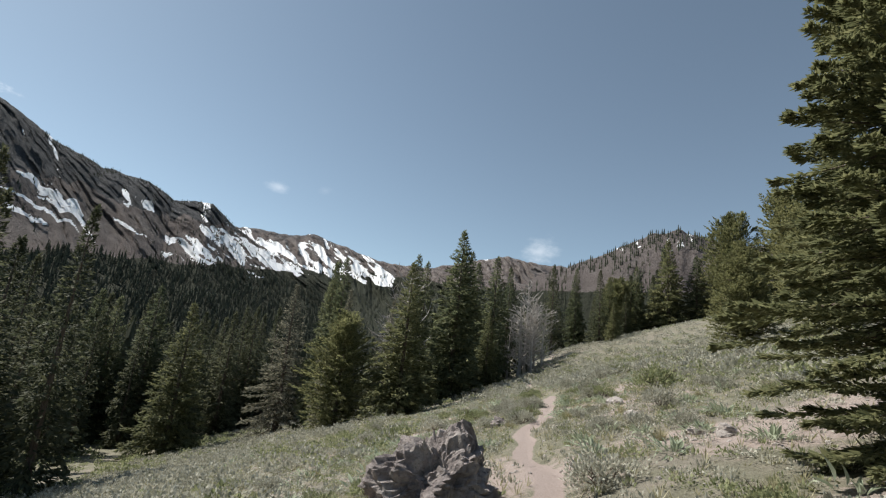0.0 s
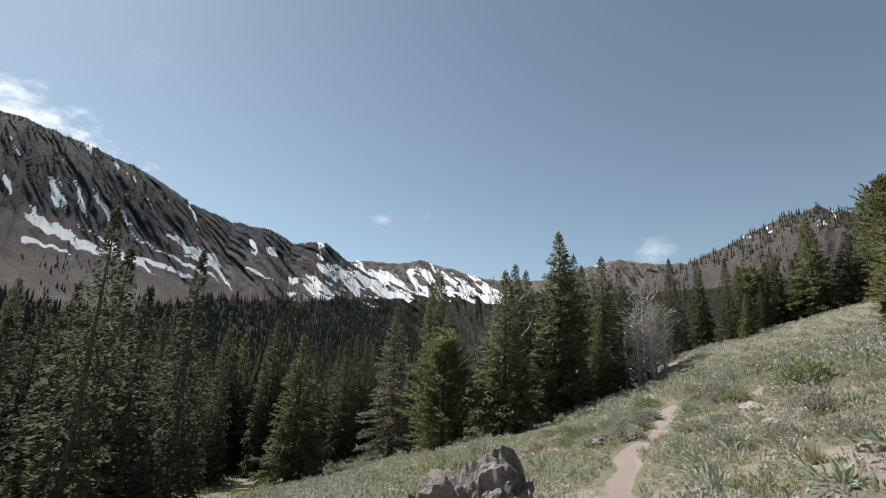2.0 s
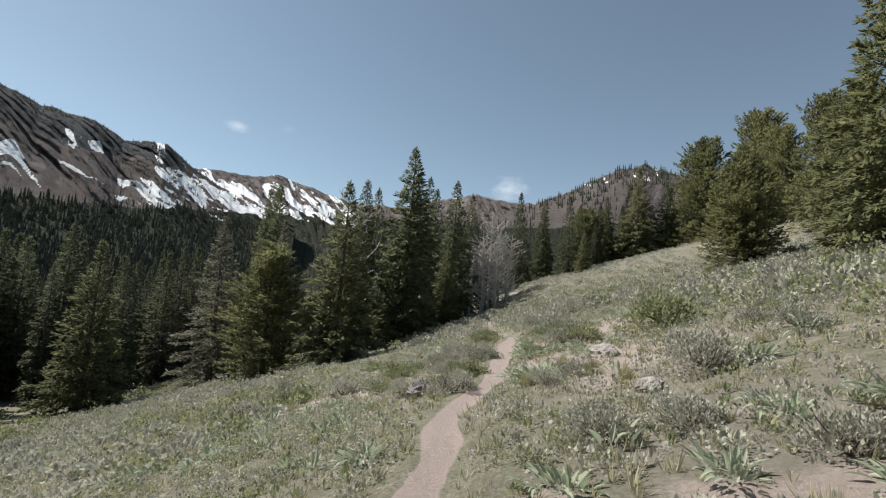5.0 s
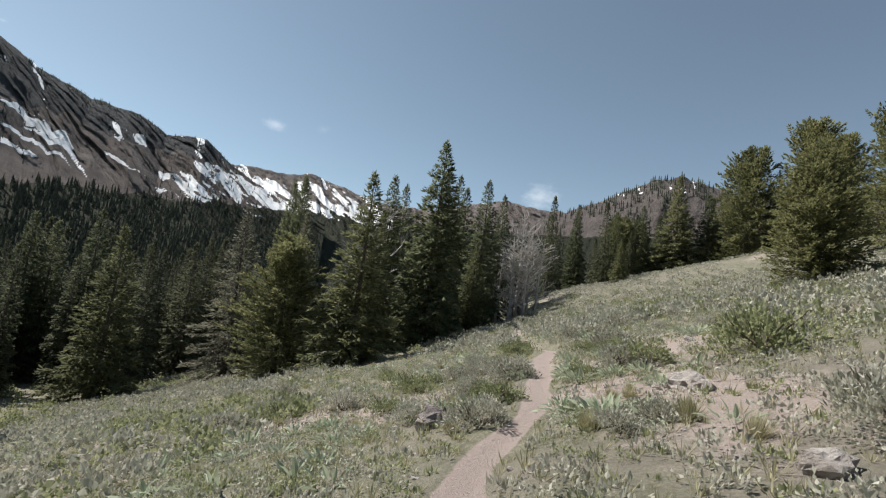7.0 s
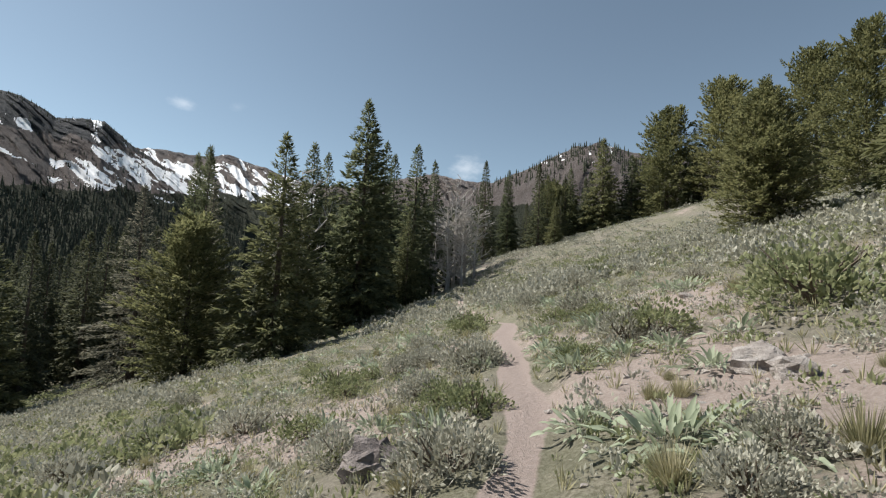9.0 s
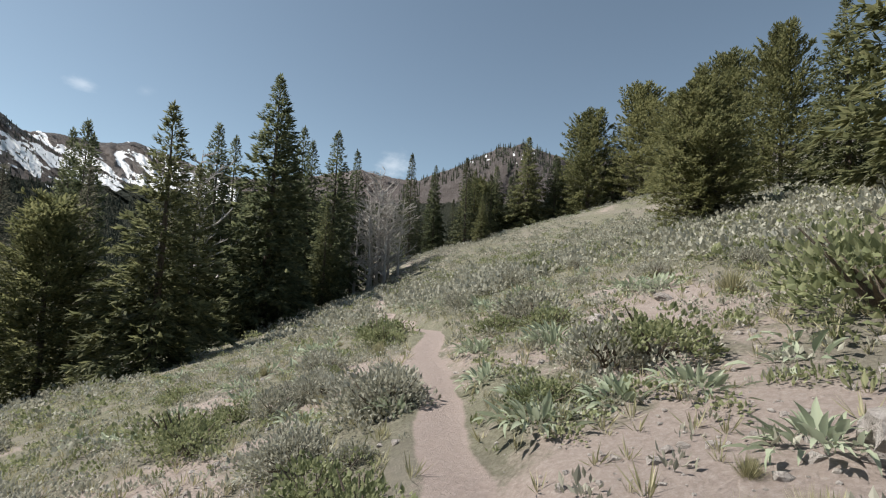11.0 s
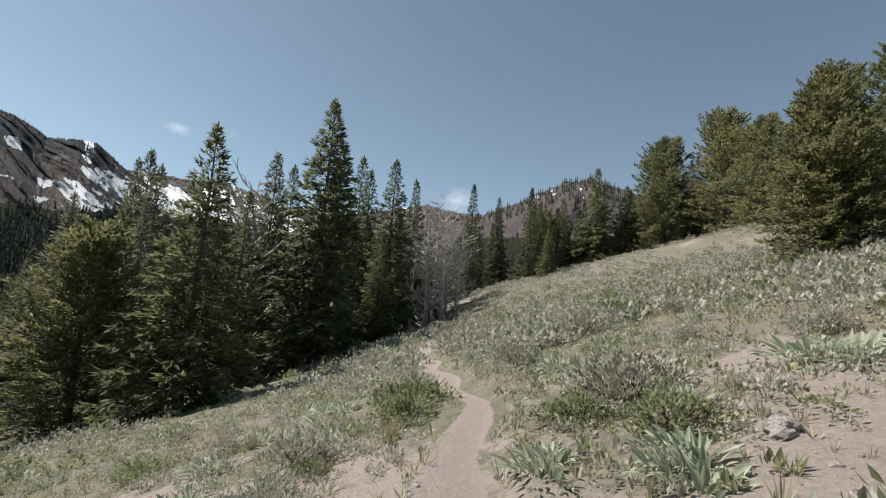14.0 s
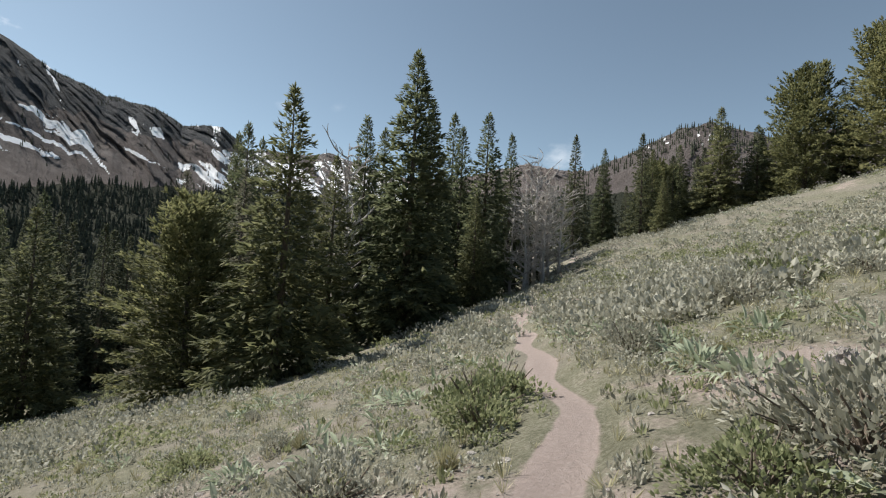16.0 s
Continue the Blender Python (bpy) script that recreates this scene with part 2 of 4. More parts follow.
def fractal(x, y, which=0, octaves=4, gain=0.5):
    s, amp, tot = 0.0, 1.0, 0.0
    for k in range(octaves):
        s = s + amp * value_noise(x * 2**k + 17.3 * k, y * 2**k + 5.1 * k, which)
        tot += amp
        amp *= gain
    return s / tot


# the path's middle line, as x for y
TRAIL_Y = (-30, -6, 0, 3, 7, 10, 13, 15, 17, 19.5, 21, 23.4, 26.3, 30, 34, 44, 60, 90)
TRAIL_X = (-2.4, -0.5, 0.15, 1.15, 1.6, 1.75, 2.1, 2.85, 3.6, 4.05, 4.45, 5.05, 5.15, 5.35, 5.6, 7.6, 12.5, 19)


def trail_x(y):
    return np.interp(y, TRAIL_Y, TRAIL_X) + 0.08 * np.sin(y * 1.7)


def height(x, y):
    """Ground height of the hillside and the valley."""
    x, y = np.asarray(x, float), np.asarray(y, float)
    xr = np.where(x > 60, 60 + 110 * (1 - np.exp(-(x - 60) / 110)), x)
    xl = np.where(xr < -17, -17 - 22 * (1 - np.exp((np.minimum(xr, -17) + 17) / 22)), xr)
    yy = np.where(y > 110, 110 + 60 * (1 - np.exp(-(np.maximum(y, 110) - 110) / 60)), np.maximum(y, -150))
    z = 0.3235 * xl - 0.0335 * yy - 0.224
    z = z + 2.2 * smooth01((y - 42) / 22) * smooth01((x - 6) / 10)
    off = x - trail_x(y)
    near = smooth01(1.6 - np.abs(off) / 1.2)
    z = z + 0.30 * (fractal(x * 0.16, y * 0.16, 1, 3) - 0.5) * (1 - 0.8 * near) * np.exp(-np.maximum(np.hypot(x, y - 20) - 60, 0) / 60)
    z = z + 0.05 * (fractal(x * 0.9, y * 0.9, 2, 3) - 0.5) * (1 - 0.7 * near)
    flat = smooth01(1.35 - np.abs(off) / 0.42)
    z = z - (0.3235 * np.clip(off, -0.3, 0.3) * 0.85 + 0.05) * flat * (y < 70)
    return z


# bare gravelly places: x, y, half width
GRAVEL_AT = ((7.1, 19.1, 1.0), (6.6, 17.6, 1.1), (5.5, 18.6, 0.8), (5.4, 17.3, 0.8), (4.0, 16.2, 0.7), (2.1, 17.2, 0.6), (1.0, 23.1, 0.6), (-0.7, 19.4, 0.7), (5.5, 15.7, 0.9),
             (4.2, 8.6, 0.6), (2.6, 10.0, 0.5), (3.5, 9.2, 0.5), (6.7, 11.9, 0.9), (4.4, 12.6, 1.1), (5.2, 14.0, 0.8))


def bareness(x, y):
    b = fractal(x * 0.28 + 3.0, y * 0.28 + 9.0, 3, 4, 0.55)
    off = x - trail_x(y)
    b = b + (0.10 * np.exp(-((off - 2.2) / 2.6) ** 2) + 0.03 * np.exp(-((off + 2.0) / 2.5) ** 2)) * smooth01((20 - y) / 6) - 0.07 * smooth01((y - 19) / 4) - 0.16 * smooth01((7.0 - y) / 2)
    for px, py, pw in GRAVEL_AT:
        b = b + 0.20 * np.exp(-((x - px) ** 2 + (y - py) ** 2) / pw**2)
    return np.clip((b - 0.50) * 3.2, 0, 1)


def trod(x, y):
    w = 0.130 + 0.05 * np.sin(y * 0.9) * np.sin(y * 2.3 + 1)
    return smooth01(1.5 - np.abs(x - trail_x(y)) / (w + 0.07))


def axis(lo, hi, step, far, grow=1.13):
    a = list(np.arange(lo, hi + step / 2, step))
    s, v = step, hi
    while v < far:
        s *= grow
        v += s
        a.append(v)
    s, v, left = step, lo, []
    while v > -far:
        s *= grow
        v -= s
        left.append(v)
    return np.array(left[::-1] + a)


def grid_mesh(name, X, Y, Z, mat, attrs):
    n, m = X.shape
    v = np.stack([X, Y, Z], -1).reshape(-1, 3)
    i = np.arange(n * m).reshape(n, m)
    f = np.stack([i[:-1, :-1], i[1:, :-1], i[1:, 1:], i[:-1, 1:]], -1).reshape(-1, 4)
    ob = mesh_ob(name, v, f, mat, smooth=True)
    for key, val in attrs.items():
        at = ob.data.attributes.new(key, "FLOAT", "POINT")
        at.data.foreach_set("value", np.ascontiguousarray(val, dtype=np.float32).ravel())
    return ob


gx, gy = np.meshgrid(axis(-5, 12, 0.13, 4500), axis(1, 36, 0.14, 4500), indexing="ij")
ground = grid_mesh("ground", gx, gy, height(gx, gy), GROUND, {"bare": bareness(gx, gy), "trod": trod(gx, gy) * (gy < 80)})
tagged(ground, "grassy mountain slope with a worn pinkish dirt footpath", "ground", kind="structure")


# by degrees to the left: how high the cliffs begin, and how high the woods climb
RIM_AT, RIM_UP = (-30, 8, 14, 22, 28, 33, 38, 44, 50, 60, 70, 85), (14.5, 11.0, 11.4, 11.0, 11.4, 11.2, 12.2, 12.6, 12.6, 12.0, 11.4, 11.0)
TREES_AT, TREES_UP = (-30, 0, 12, 20, 29, 35, 42, 47, 56, 63, 69, 85), (9.5, 9.0, 9.2, 8.0, 7.2, 6.8, 5.8, 4.0, 5.0, 8.0, 9.0, 9.0)


def mountain(name, label, skyline, reach, foot, base, seed, snow_amount, wood_amount, cliff_amount, skew, rugged=1.0, step=0.12):
    """A mountain side: skyline as (degrees to the left, degrees up), reach and foot as distances of its crest and its foot at both ends."""
    a = np.linspace(skyline[0][0], skyline[-1][0], int(abs(skyline[0][0] - skyline[-1][0]) / step))
    order = sorted(skyline)
    el = np.interp(a, [p[0] for p in order], [p[1] for p in order])
    el = el + 0.55 * (fractal(a * 0.9, a * 0 + seed, 1, 5, 0.6) - 0.5)
    k = (a - a[0]) / (a[-1] - a[0])
    far = reach[0] + (reach[1] - reach[0]) * k
    near = foot[0] + (foot[1] - foot[0]) * k
    s = np.concatenate([np.linspace(0, 1, 170), [1.03, 1.10, 1.3]])
    A, S = np.meshgrid(a, s, indexing="ij")
    FAR, NEAR, EL = far[:, None], near[:, None], el[:, None]
    D = NEAR + (FAR - NEAR) * S
    top = FAR * np.tan(np.radians(EL)) + 1.5
    ZB = base
    u = np.clip(S, 0, 1)
    prof = 0.80 * u**1.25 + 0.20 * smooth01((u - 0.45) / 0.5)
    Z = ZB + (top - ZB) * prof
    Z = Z - np.maximum(S - 1, 0) * FAR * 0.5
    rib_a = A + skew * (1 - u) * (5 + 17 * smooth01((68 - A) / 34))
    rib_a = rib_a + 1.7 * (fractal(A * 0.45, u * 5 + seed, 3, 3) - 0.5)
    ribs = fractal(rib_a * 0.75, u * 1.3 + seed, 2, 5, 0.6) - 0.5
    crags = fractal(rib_a * 2.2, u * 9 + seed, 3, 4, 0.6) - 0.5
    upper = smooth01((u - 0.42) / 0.3)
    edge = 1 - smooth01((u - 0.93) / 0.07)
    D = D + FAR * rugged * (0.055 * ribs * (0.2 + upper) + 0.055 * crags * (0.15 + upper)) * edge
    Z = Z + (top - ZB) * 0.05 * crags * upper * edge
    band = fractal(A * 0.35, u * 2.0 + seed * 3, 0, 4, 0.6)
    rise = np.degrees(np.arctan2(Z - 1.5, D))
    wobble = fractal(A * 0.55, A * 0 + seed, 2, 4, 0.6) - 0.5
    rim = np.interp(A, RIM_AT, RIM_UP) + 2.4 * wobble
    cl = smooth01((rise - rim) / 0.8) * cliff_amount
    # snow: long thin slanting tongues on the scree, short broken ones in the cliffs, broad fields in the basin
    slant = 1.9 - 1.1 * smooth01((A - 48) / 14)
    along = A - slant * (rise - rim)
    tongue = fractal(along * 0.55 + seed, rise * 0.16, 1, 3, 0.4)
    tongue = np.clip(1.15 - np.abs(tongue - 0.5) * (12 + 5 * smooth01((A - 40) / 6)), 0, 1)
    here = smooth01((fractal(along * 0.42 + 9, rise * 0.34 + seed, 0, 3) - 0.37) / 0.10)
    on_scree = smooth01((rise - rim + 4.6) / 1.2) * smooth01((rim + 0.5 - rise) / 0.6)
    gully = fractal((A - 0.45 * rise) * 1.5, rise * 0.55 + seed, 3, 5, 0.65)
    on_cliff = smooth01((rise - rim + 0.3) / 0.8)
    field = fractal((A - 1.1 * rise) * 0.95 + seed, rise * 0.75, 2, 5, 0.65)
    basin = smooth01((33 - A) / 6) * smooth01((A - 4) / 4) * smooth01((rise - 7.6) / 0.7) * smooth01((rim + 0.6 - rise) / 0.8)
    sn = snow_amount[0] * tongue * here * on_scree + snow_amount[1] * (0.5 + 6.0 * (gully - 0.665)) * on_cliff
    sn = np.maximum(sn, basin * (0.5 + 5.0 * (field - snow_amount[2])))
    treeline = np.interp(A, TREES_AT, TREES_UP) + 1.1 * (band - 0.5) + 0.5 * wobble
    wd = smooth01((treeline + 0.4 - rise) / 0.7) + wood_amount * (0.6 + 1.4 * (band - 0.5)) * smooth01((treeline + 5 - rise) / 5)
    X, Y = -np.sin(np.radians(A)) * D, np.cos(np.radians(A)) * D
    ob = grid_mesh(name, X, Y, Z, MOUNT, {"cliff": cl, "snow": sn, "wooded": wd})
    tagged(ob, label, "mountain", kind="structure")
    return X, Y, Z, u, A, rise - treeline


LEFT_SKY = [(100, 20), (86, 22.5), (78, 22.6), (72.2, 22.3), (70.7, 22.8), (69.2, 21.8), (65.5, 20.2), (60.5, 20.5), (56.2, 20.4), (50.8, 19.4), (45.7, 18.1), (41.6, 16.0), (37.5, 14.8),
            (33.5, 14.6), (31.0, 13.3), (29.6, 13.6), (27.4, 13.8), (25.2, 12.2), (23.1, 11.0), (20, 9.5), (14, 8.0)]
FAR_SKY = [(34, 10.6), (28, 11.4), (23.9, 12.0), (19.2, 12.1), (16.3, 12.5), (13.1, 11.8), (10.3, 11.1), (7.6, 10.5), (2.7, 10.6), (-2.2, 11.8), (-6.3, 12.8), (-8.6, 12.3), (-12.1, 12.0), (-18, 11.6), (-26, 11)]
RIGHT_SKY = [(-3, 8.0), (-8, 9.8), (-12.9, 11.9), (-16.5, 13.3), (-18.9, 14.6), (-21.8, 15.8), (-24.9, 16.2), (-27.8, 15.2), (-29.9, 14.3), (-36, 14.7), (-60, 15), (-75, 14.5)]
BACK_SKY = [(100, 20), (130, 15), (160, 12), (190, 11), (220, 12), (260, 14), (286, 14.5)]
m_left = mountain("mountain_left", "dark craggy mountain side with scree and snow gullies", LEFT_SKY, (1000, 1700), (300, 620), -34, 1.3, (1.15, 1.0, 0.53), 0.20, 1.1, 1.0, 0.6)
m_far = mountain("mountain_far", "distant brown ridge with snow fields", FAR_SKY, (2600, 2600), (800, 800), -30, 4.7, (0.5, 1.1, 0.49), 0.15, 0.5, 0.4)
m_right = mountain("mountain_right", "brown wooded hill with patches of snow", RIGHT_SKY, (900, 800), (300, 400), -20, 7.9, (0.0, 0.95, 0.9), 0.45, 0.25, -0.3, 0.45, 0.2)
m_back = mountain("mountain_back", "wooded mountain side closing the valley", BACK_SKY, (1000, 900), (300, 400), -34, 9.1, (0.6, 0.6, 0.6), 0.4, 0.5, 0.3, 0.7, 0.3)

# ---- trees ----


def tube(points, radii, sides=6):
    """Vertices and faces of a tapered tube along points."""
    v, f = [], []
    for i, (p, r) in enumerate(zip(points, radii)):
        a, b = points[max(i - 1, 0)], points[min(i + 1, len(points) - 1)]
        d = (b - a).normalized() if (b - a).length > 1e-6 else Vector((0, 0, 1))
        u = d.orthogonal().normalized()
        w = d.cross(u)
        for k in range(sides):
            g = 2 * math.pi * k / sides
            v.append(p + (u * math.cos(g) + w * math.sin(g)) * r)
    for i in range(len(points) - 1):
        for k in range(sides):
            a, b = i * sides + k, i * sides + (k + 1) % sides
            f.append((a, b, b + sides, a + sides))
    f.append(tuple(range(sides))[::-1])
    f.append(tuple(range((len(points) - 1) * sides, len(points) * sides)))
    return v, f


def sprays(base, way, up, length, width):
    """Diamond-shaped needle sprays, folded along the middle: two triangles each (numpy arrays of n x 3)."""
    n = len(base)
    side = np.cross(way, up)
    side /= np.maximum(np.linalg.norm(side, axis=1, keepdims=True), 1e-6)
    lift = np.cross(side, way)
    mid = base + way * (length * 0.45)[:, None] - lift * (width * 0.25)[:, None]
    tip = base + way * length[:, None]
    a, b = mid + side * width[:, None], mid - side * width[:, None]
    v = np.stack([base, a, tip, b], 1).reshape(-1, 3)
    k = np.arange(n)[:, None] * 4
    f = np.concatenate([k + [0, 1, 2], k + [0, 2, 3]], 1).reshape(-1, 3)
    return v, f


def unit(v):
    return v / np.maximum(np.linalg.norm(v, axis=-1, keepdims=True), 1e-9)


def conifer(name, label, mat, tall, spread, seed, branches, per, spray, profile, droop, bare_to=0.04, lumps=0.25, group="", limbs=False, wide=0.19, jag=(0.68, 1.12)):
    """A conifer with its foot at the origin: trunk, bare limb stubs, and a crown of many needle sprays set along drooping limbs."""
    r = np.random.RandomState(seed)
    tree = new(name)
    bend = r.uniform(-1, 1, 2) * 0.012 * tall
    pts = [Vector((bend[0] * math.sin(u * 2.4), bend[1] * math.sin(u * 2.1), tall * 0.985 * u - 0.3 * (u == 0))) for u in np.linspace(0, 1, 9)]
    girth = 0.016 * tall + 0.03
    v, f = tube(pts, [girth * (1 - 0.96 * u) * (1.25 if u == 0 else 1) for u in np.linspace(0, 1, 9)], 8)
    trunk_v, trunk_f = v, f
    u = bare_to + (1 - bare_to) * (np.arange(branches) + r.rand(branches)) / branches
    u = np.clip(u, 0, 0.995)
    az = np.arange(branches) * 2.39996 + r.uniform(-0.5, 0.5, branches)
    lobes = 1 + lumps * (np.sin(az * 2 + u * 9 + seed) * 0.5 + np.sin(az * 3 - u * 23 + seed * 2) * 0.5)
    length = spread * profile(u) * lobes * r.uniform(*jag, branches) + 0.10
    root = np.stack([np.interp(u, np.linspace(0, 1, 9), [p[i] for p in pts]) for i in range(3)], 1)
    pitch = np.radians(droop[0] + (droop[1] - droop[0]) * u + r.uniform(-10, 10, branches))
    out = np.stack([np.cos(az) * np.cos(pitch), np.sin(az) * np.cos(pitch), np.sin(pitch)], 1)
    count = np.maximum((per * np.sqrt(length / spread) * (0.25 + 0.75 * (length / spread))).astype(int), 8)
    bi = np.repeat(np.arange(branches), count)
    n = len(bi)
    s = 1 - np.abs(r.rand(n)) ** 1.6 * 0.88
    along = s * length[bi]
    sag = -0.16 * along * s + 0.10 * along * s**3
    side_way = np.stack([-np.sin(az), np.cos(az), 0 * az], 1)[bi]
    fan = (r.rand(n) * 2 - 1)
    base = root[bi] + out[bi] * along[:, None] + side_way * (fan * 0.24 * length[bi] * (1.1 - s))[:, None]
    base[:, 2] += sag + r.uniform(-0.06, 0.06, n) * spray * 3
    way = unit(out[bi] * 0.9 + side_way * (fan * 1.1 + r.normal(0, 0.25, n))[:, None] + np.array([0, 0, 1.0]) * r.normal(-0.05, 0.32, n)[:, None])
    up = unit(np.array([0, 0, 1.0]) + r.normal(0, 0.4, (n, 3)))
    ln = spray * r.uniform(0.6, 1.35, n) * (0.46 + 0.54 * np.minimum(length[bi] / spread * 1.5, 1))
    v, f = sprays(base, way, up, ln, ln * wide)
    k = 26
    tb = np.repeat([[pts[-1].x, pts[-1].y, tall * 0.95]], k, 0) + np.stack([np.zeros(k), np.zeros(k), np.linspace(-0.03, 0.04, k) * tall], 1)
    ta = r.rand(k) * 6.28
    tw = unit(np.stack([np.cos(ta) * 0.6, np.sin(ta) * 0.6, np.full(k, 0.9)], 1))
    tv, tf = sprays(tb, tw, np.repeat([[0.3, 0.2, 1.0]], k, 0), np.full(k, spray * 0.7), np.full(k, spray * 0.13))
    mesh_ob("crown", np.concatenate([v, tv]), np.concatenate([f, tf + len(v)]), mat, tree)
    if limbs:
        for i in range(0, branches, 2):
            o, w, L = Vector(root[i]), Vector(out[i]), length[i] * 0.8
            q = [o, o + w * L * 0.5 + Vector((0, 0, -0.04 * L)), o + w * L + Vector((0, 0, -0.08 * L))]
            a, b = tube(q, [0.012 + 0.012 * L, 0.008 + 0.007 * L, 0.004], 3)
            trunk_f += [tuple(j + len(trunk_v) for j in face) for face in b]
            trunk_v += a
    mesh_ob("trunk", trunk_v, trunk_f, BARK, tree, True)
    tagged(tree, label, "tree", group)
    return tree


def spire(u):
    return np.clip(1 - u, 0, 1) ** 1.0 * (0.75 + 0.25 * smooth01(u / 0.12)) + 0.005


def narrow(u):
    return np.clip(1 - u, 0, 1) ** 0.8 * (0.7 + 0.3 * smooth01(u / 0.18)) + 0.005


def egg(u):
    return np.clip(np.sin(np.pi * np.clip(u + 0.16, 0, 1.1) ** 0.72 / 1.115), 0.04, 1) ** 0.8


def round_top(u):
    return np.sqrt(np.clip(1 - ((u - 0.30) / 0.71) ** 2, 0.012, 1)) * (0.88 + 0.12 * smooth01(u / 0.2))


def dead_tree(name, label, tall, seed, limbs=26, reach=0.30, group=""):
    """A bleached dead tree: trunk and each limb with its twigs."""
    r = random.Random(seed)
    tree = new(name)
    bx, by = r.uniform(-0.05, 0.05) * tall, r.uniform(-0.05, 0.05) * tall
    pts = [Vector((bx * u * u + r.uniform(-0.06, 0.06), by * u * u + r.uniform(-0.06, 0.06), tall * u - 0.3 * (u == 0))) for u in np.linspace(0, 1, 10)]
    v, f = tube(pts, [(0.015 * tall + 0.03) * (1 - 0.93 * u) for u in np.linspace(0, 1, 10)], 7)
    mesh_ob("trunk", v, f, DEADWOOD, tree, True)
    for i in range(limbs):
        u = r.uniform(0.12, 0.98)
        k = min(int(u * 9), 8)
        o = pts[k].lerp(pts[k + 1], u * 9 - k)
        g = r.uniform(0, 6.283)
        L = tall * reach * (1.1 - 0.75 * u) * r.uniform(0.5, 1.2)
        d = Vector((math.cos(g), math.sin(g), r.uniform(0.15, 0.9))).normalized()
        q = [o]
        for j in range(5):
            d = (d + Vector((r.uniform(-0.3, 0.3), r.uniform(-0.3, 0.3), r.uniform(-0.25, 0.3)))).normalized()
            q.append(q[-1] + d * L / 5)
        v, f = tube(q, [0.020 + 0.022 * L * (1 - j / 5) for j in range(6)], 4)
        for j in range(7):
            k = r.randrange(1, 6)
            e = (d + Vector((r.uniform(-1, 1), r.uniform(-1, 1), r.uniform(-0.4, 0.9)))).normalized()
            l2 = L * r.uniform(0.15, 0.42)
            p2 = [q[k], q[k] + e * l2 * 0.5 + Vector((r.uniform(-0.1, 0.1), r.uniform(-0.1, 0.1), 0.02)), q[k] + e * l2]
            a, b = tube(p2, [0.026, 0.020, 0.012], 3)
            f += [tuple(n + len(v) for n in face) for face in b]
            v += a
        mesh_ob("limb", v, f, DEADWOOD, tree)
    tagged(tree, label, "tree", group)
    return tree


def stand(ob, x, y, tall, unit_tall, girth=1.0, turn=0.0, lean=0.0, sink=0.0):
    """Pose of a tree of unit_tall metres set on the ground at x, y and scaled to be tall."""
    k = tall / unit_tall
    return pose(x, y, float(height(x, y)) - sink, 0, lean, turn) @ Matrix.Diagonal((k * girth, k * girth, k, 1))


fir_a = conifer("fir_tree", "tall dark green subalpine fir with a pointed spire", FIR, 15, 2.9, 11, 430, 66, 0.46, narrow, (-24, 28), group="firs of the stand", wide=0.19)
fir_b = conifer("fir_tree", "tall dark green subalpine fir with a pointed spire", FIR, 13, 2.5, 23, 330, 46, 0.44, narrow, (-26, 25), group="firs of the stand", wide=0.2)
spruce_a = conifer("spruce_tree", "broad green spruce with sunlit lower boughs", SPRUCE, 11, 3.0, 37, 380, 66, 0.40, spire, (-20, 30), group="spruces", wide=0.18)
spruce_g = conifer("spruce_tree", "grey-green thin spruce with sparse drooping boughs", GREY, 15, 3.6, 41, 380, 56, 0.40, spire, (-22, 26), lumps=0.4, group="grey spruces", limbs=True, wide=0.15)
pine_a = conifer("pine_tree", "olive green whitebark pine with a rounded full crown", PINE, 7, 2.15, 53, 1100, 62, 0.17, egg, (4, 66), 0.01, lumps=0.16, group="pines on the slope", limbs=True, wide=0.2, jag=(0.72, 1.04))
pine_b = conifer("pine_tree", "bushy green pine with an uneven rounded top", PINE, 10, 3.0, 61, 760, 52, 0.27, round_top, (0, 62), 0.03, lumps=0.42, group="pines on the slope", wide=0.2, jag=(0.7, 1.05))
# both wood trees carry the needles with shade in their colour
wood_a = conifer("fir_tree", "fir of the valley wood, shade put into its dark needles", WOOD_SHADED, 15, 2.4, 71, 330, 26, 0.46, narrow, (-26, 22), group="trees of the wood", wide=0.24, jag=(0.75, 1.05))
wood_b = conifer("spruce_tree", "spruce of the valley wood, shade put into its dull green needles", WOOD_SHADED, 14, 2.8, 72, 330, 26, 0.46, spire, (-24, 22), group="trees of the wood", wide=0.24, jag=(0.75, 1.05))
MODELS = {"fa": (fir_a, 15), "fb": (fir_b, 13), "sa": (spruce_a, 11), "sg": (spruce_g, 15), "pa": (pine_a, 7), "pb": (pine_b, 10), "wa": (wood_a, 15), "wb": (wood_b, 14)}
placed = set()


def plant_tree(kind, x, y, tall, girth=1.0, turn=0.0, lean=0.0):
    ob, unit_tall = MODELS[kind]
    m = stand(ob, x, y, tall, unit_tall, girth, turn, lean)
    if kind in placed:
        return copy_thing(ob, m @ Matrix.Diagonal((*ob.scale, 1)).inverted())
    placed.add(kind)
    ob.matrix_basis = m
    return ob


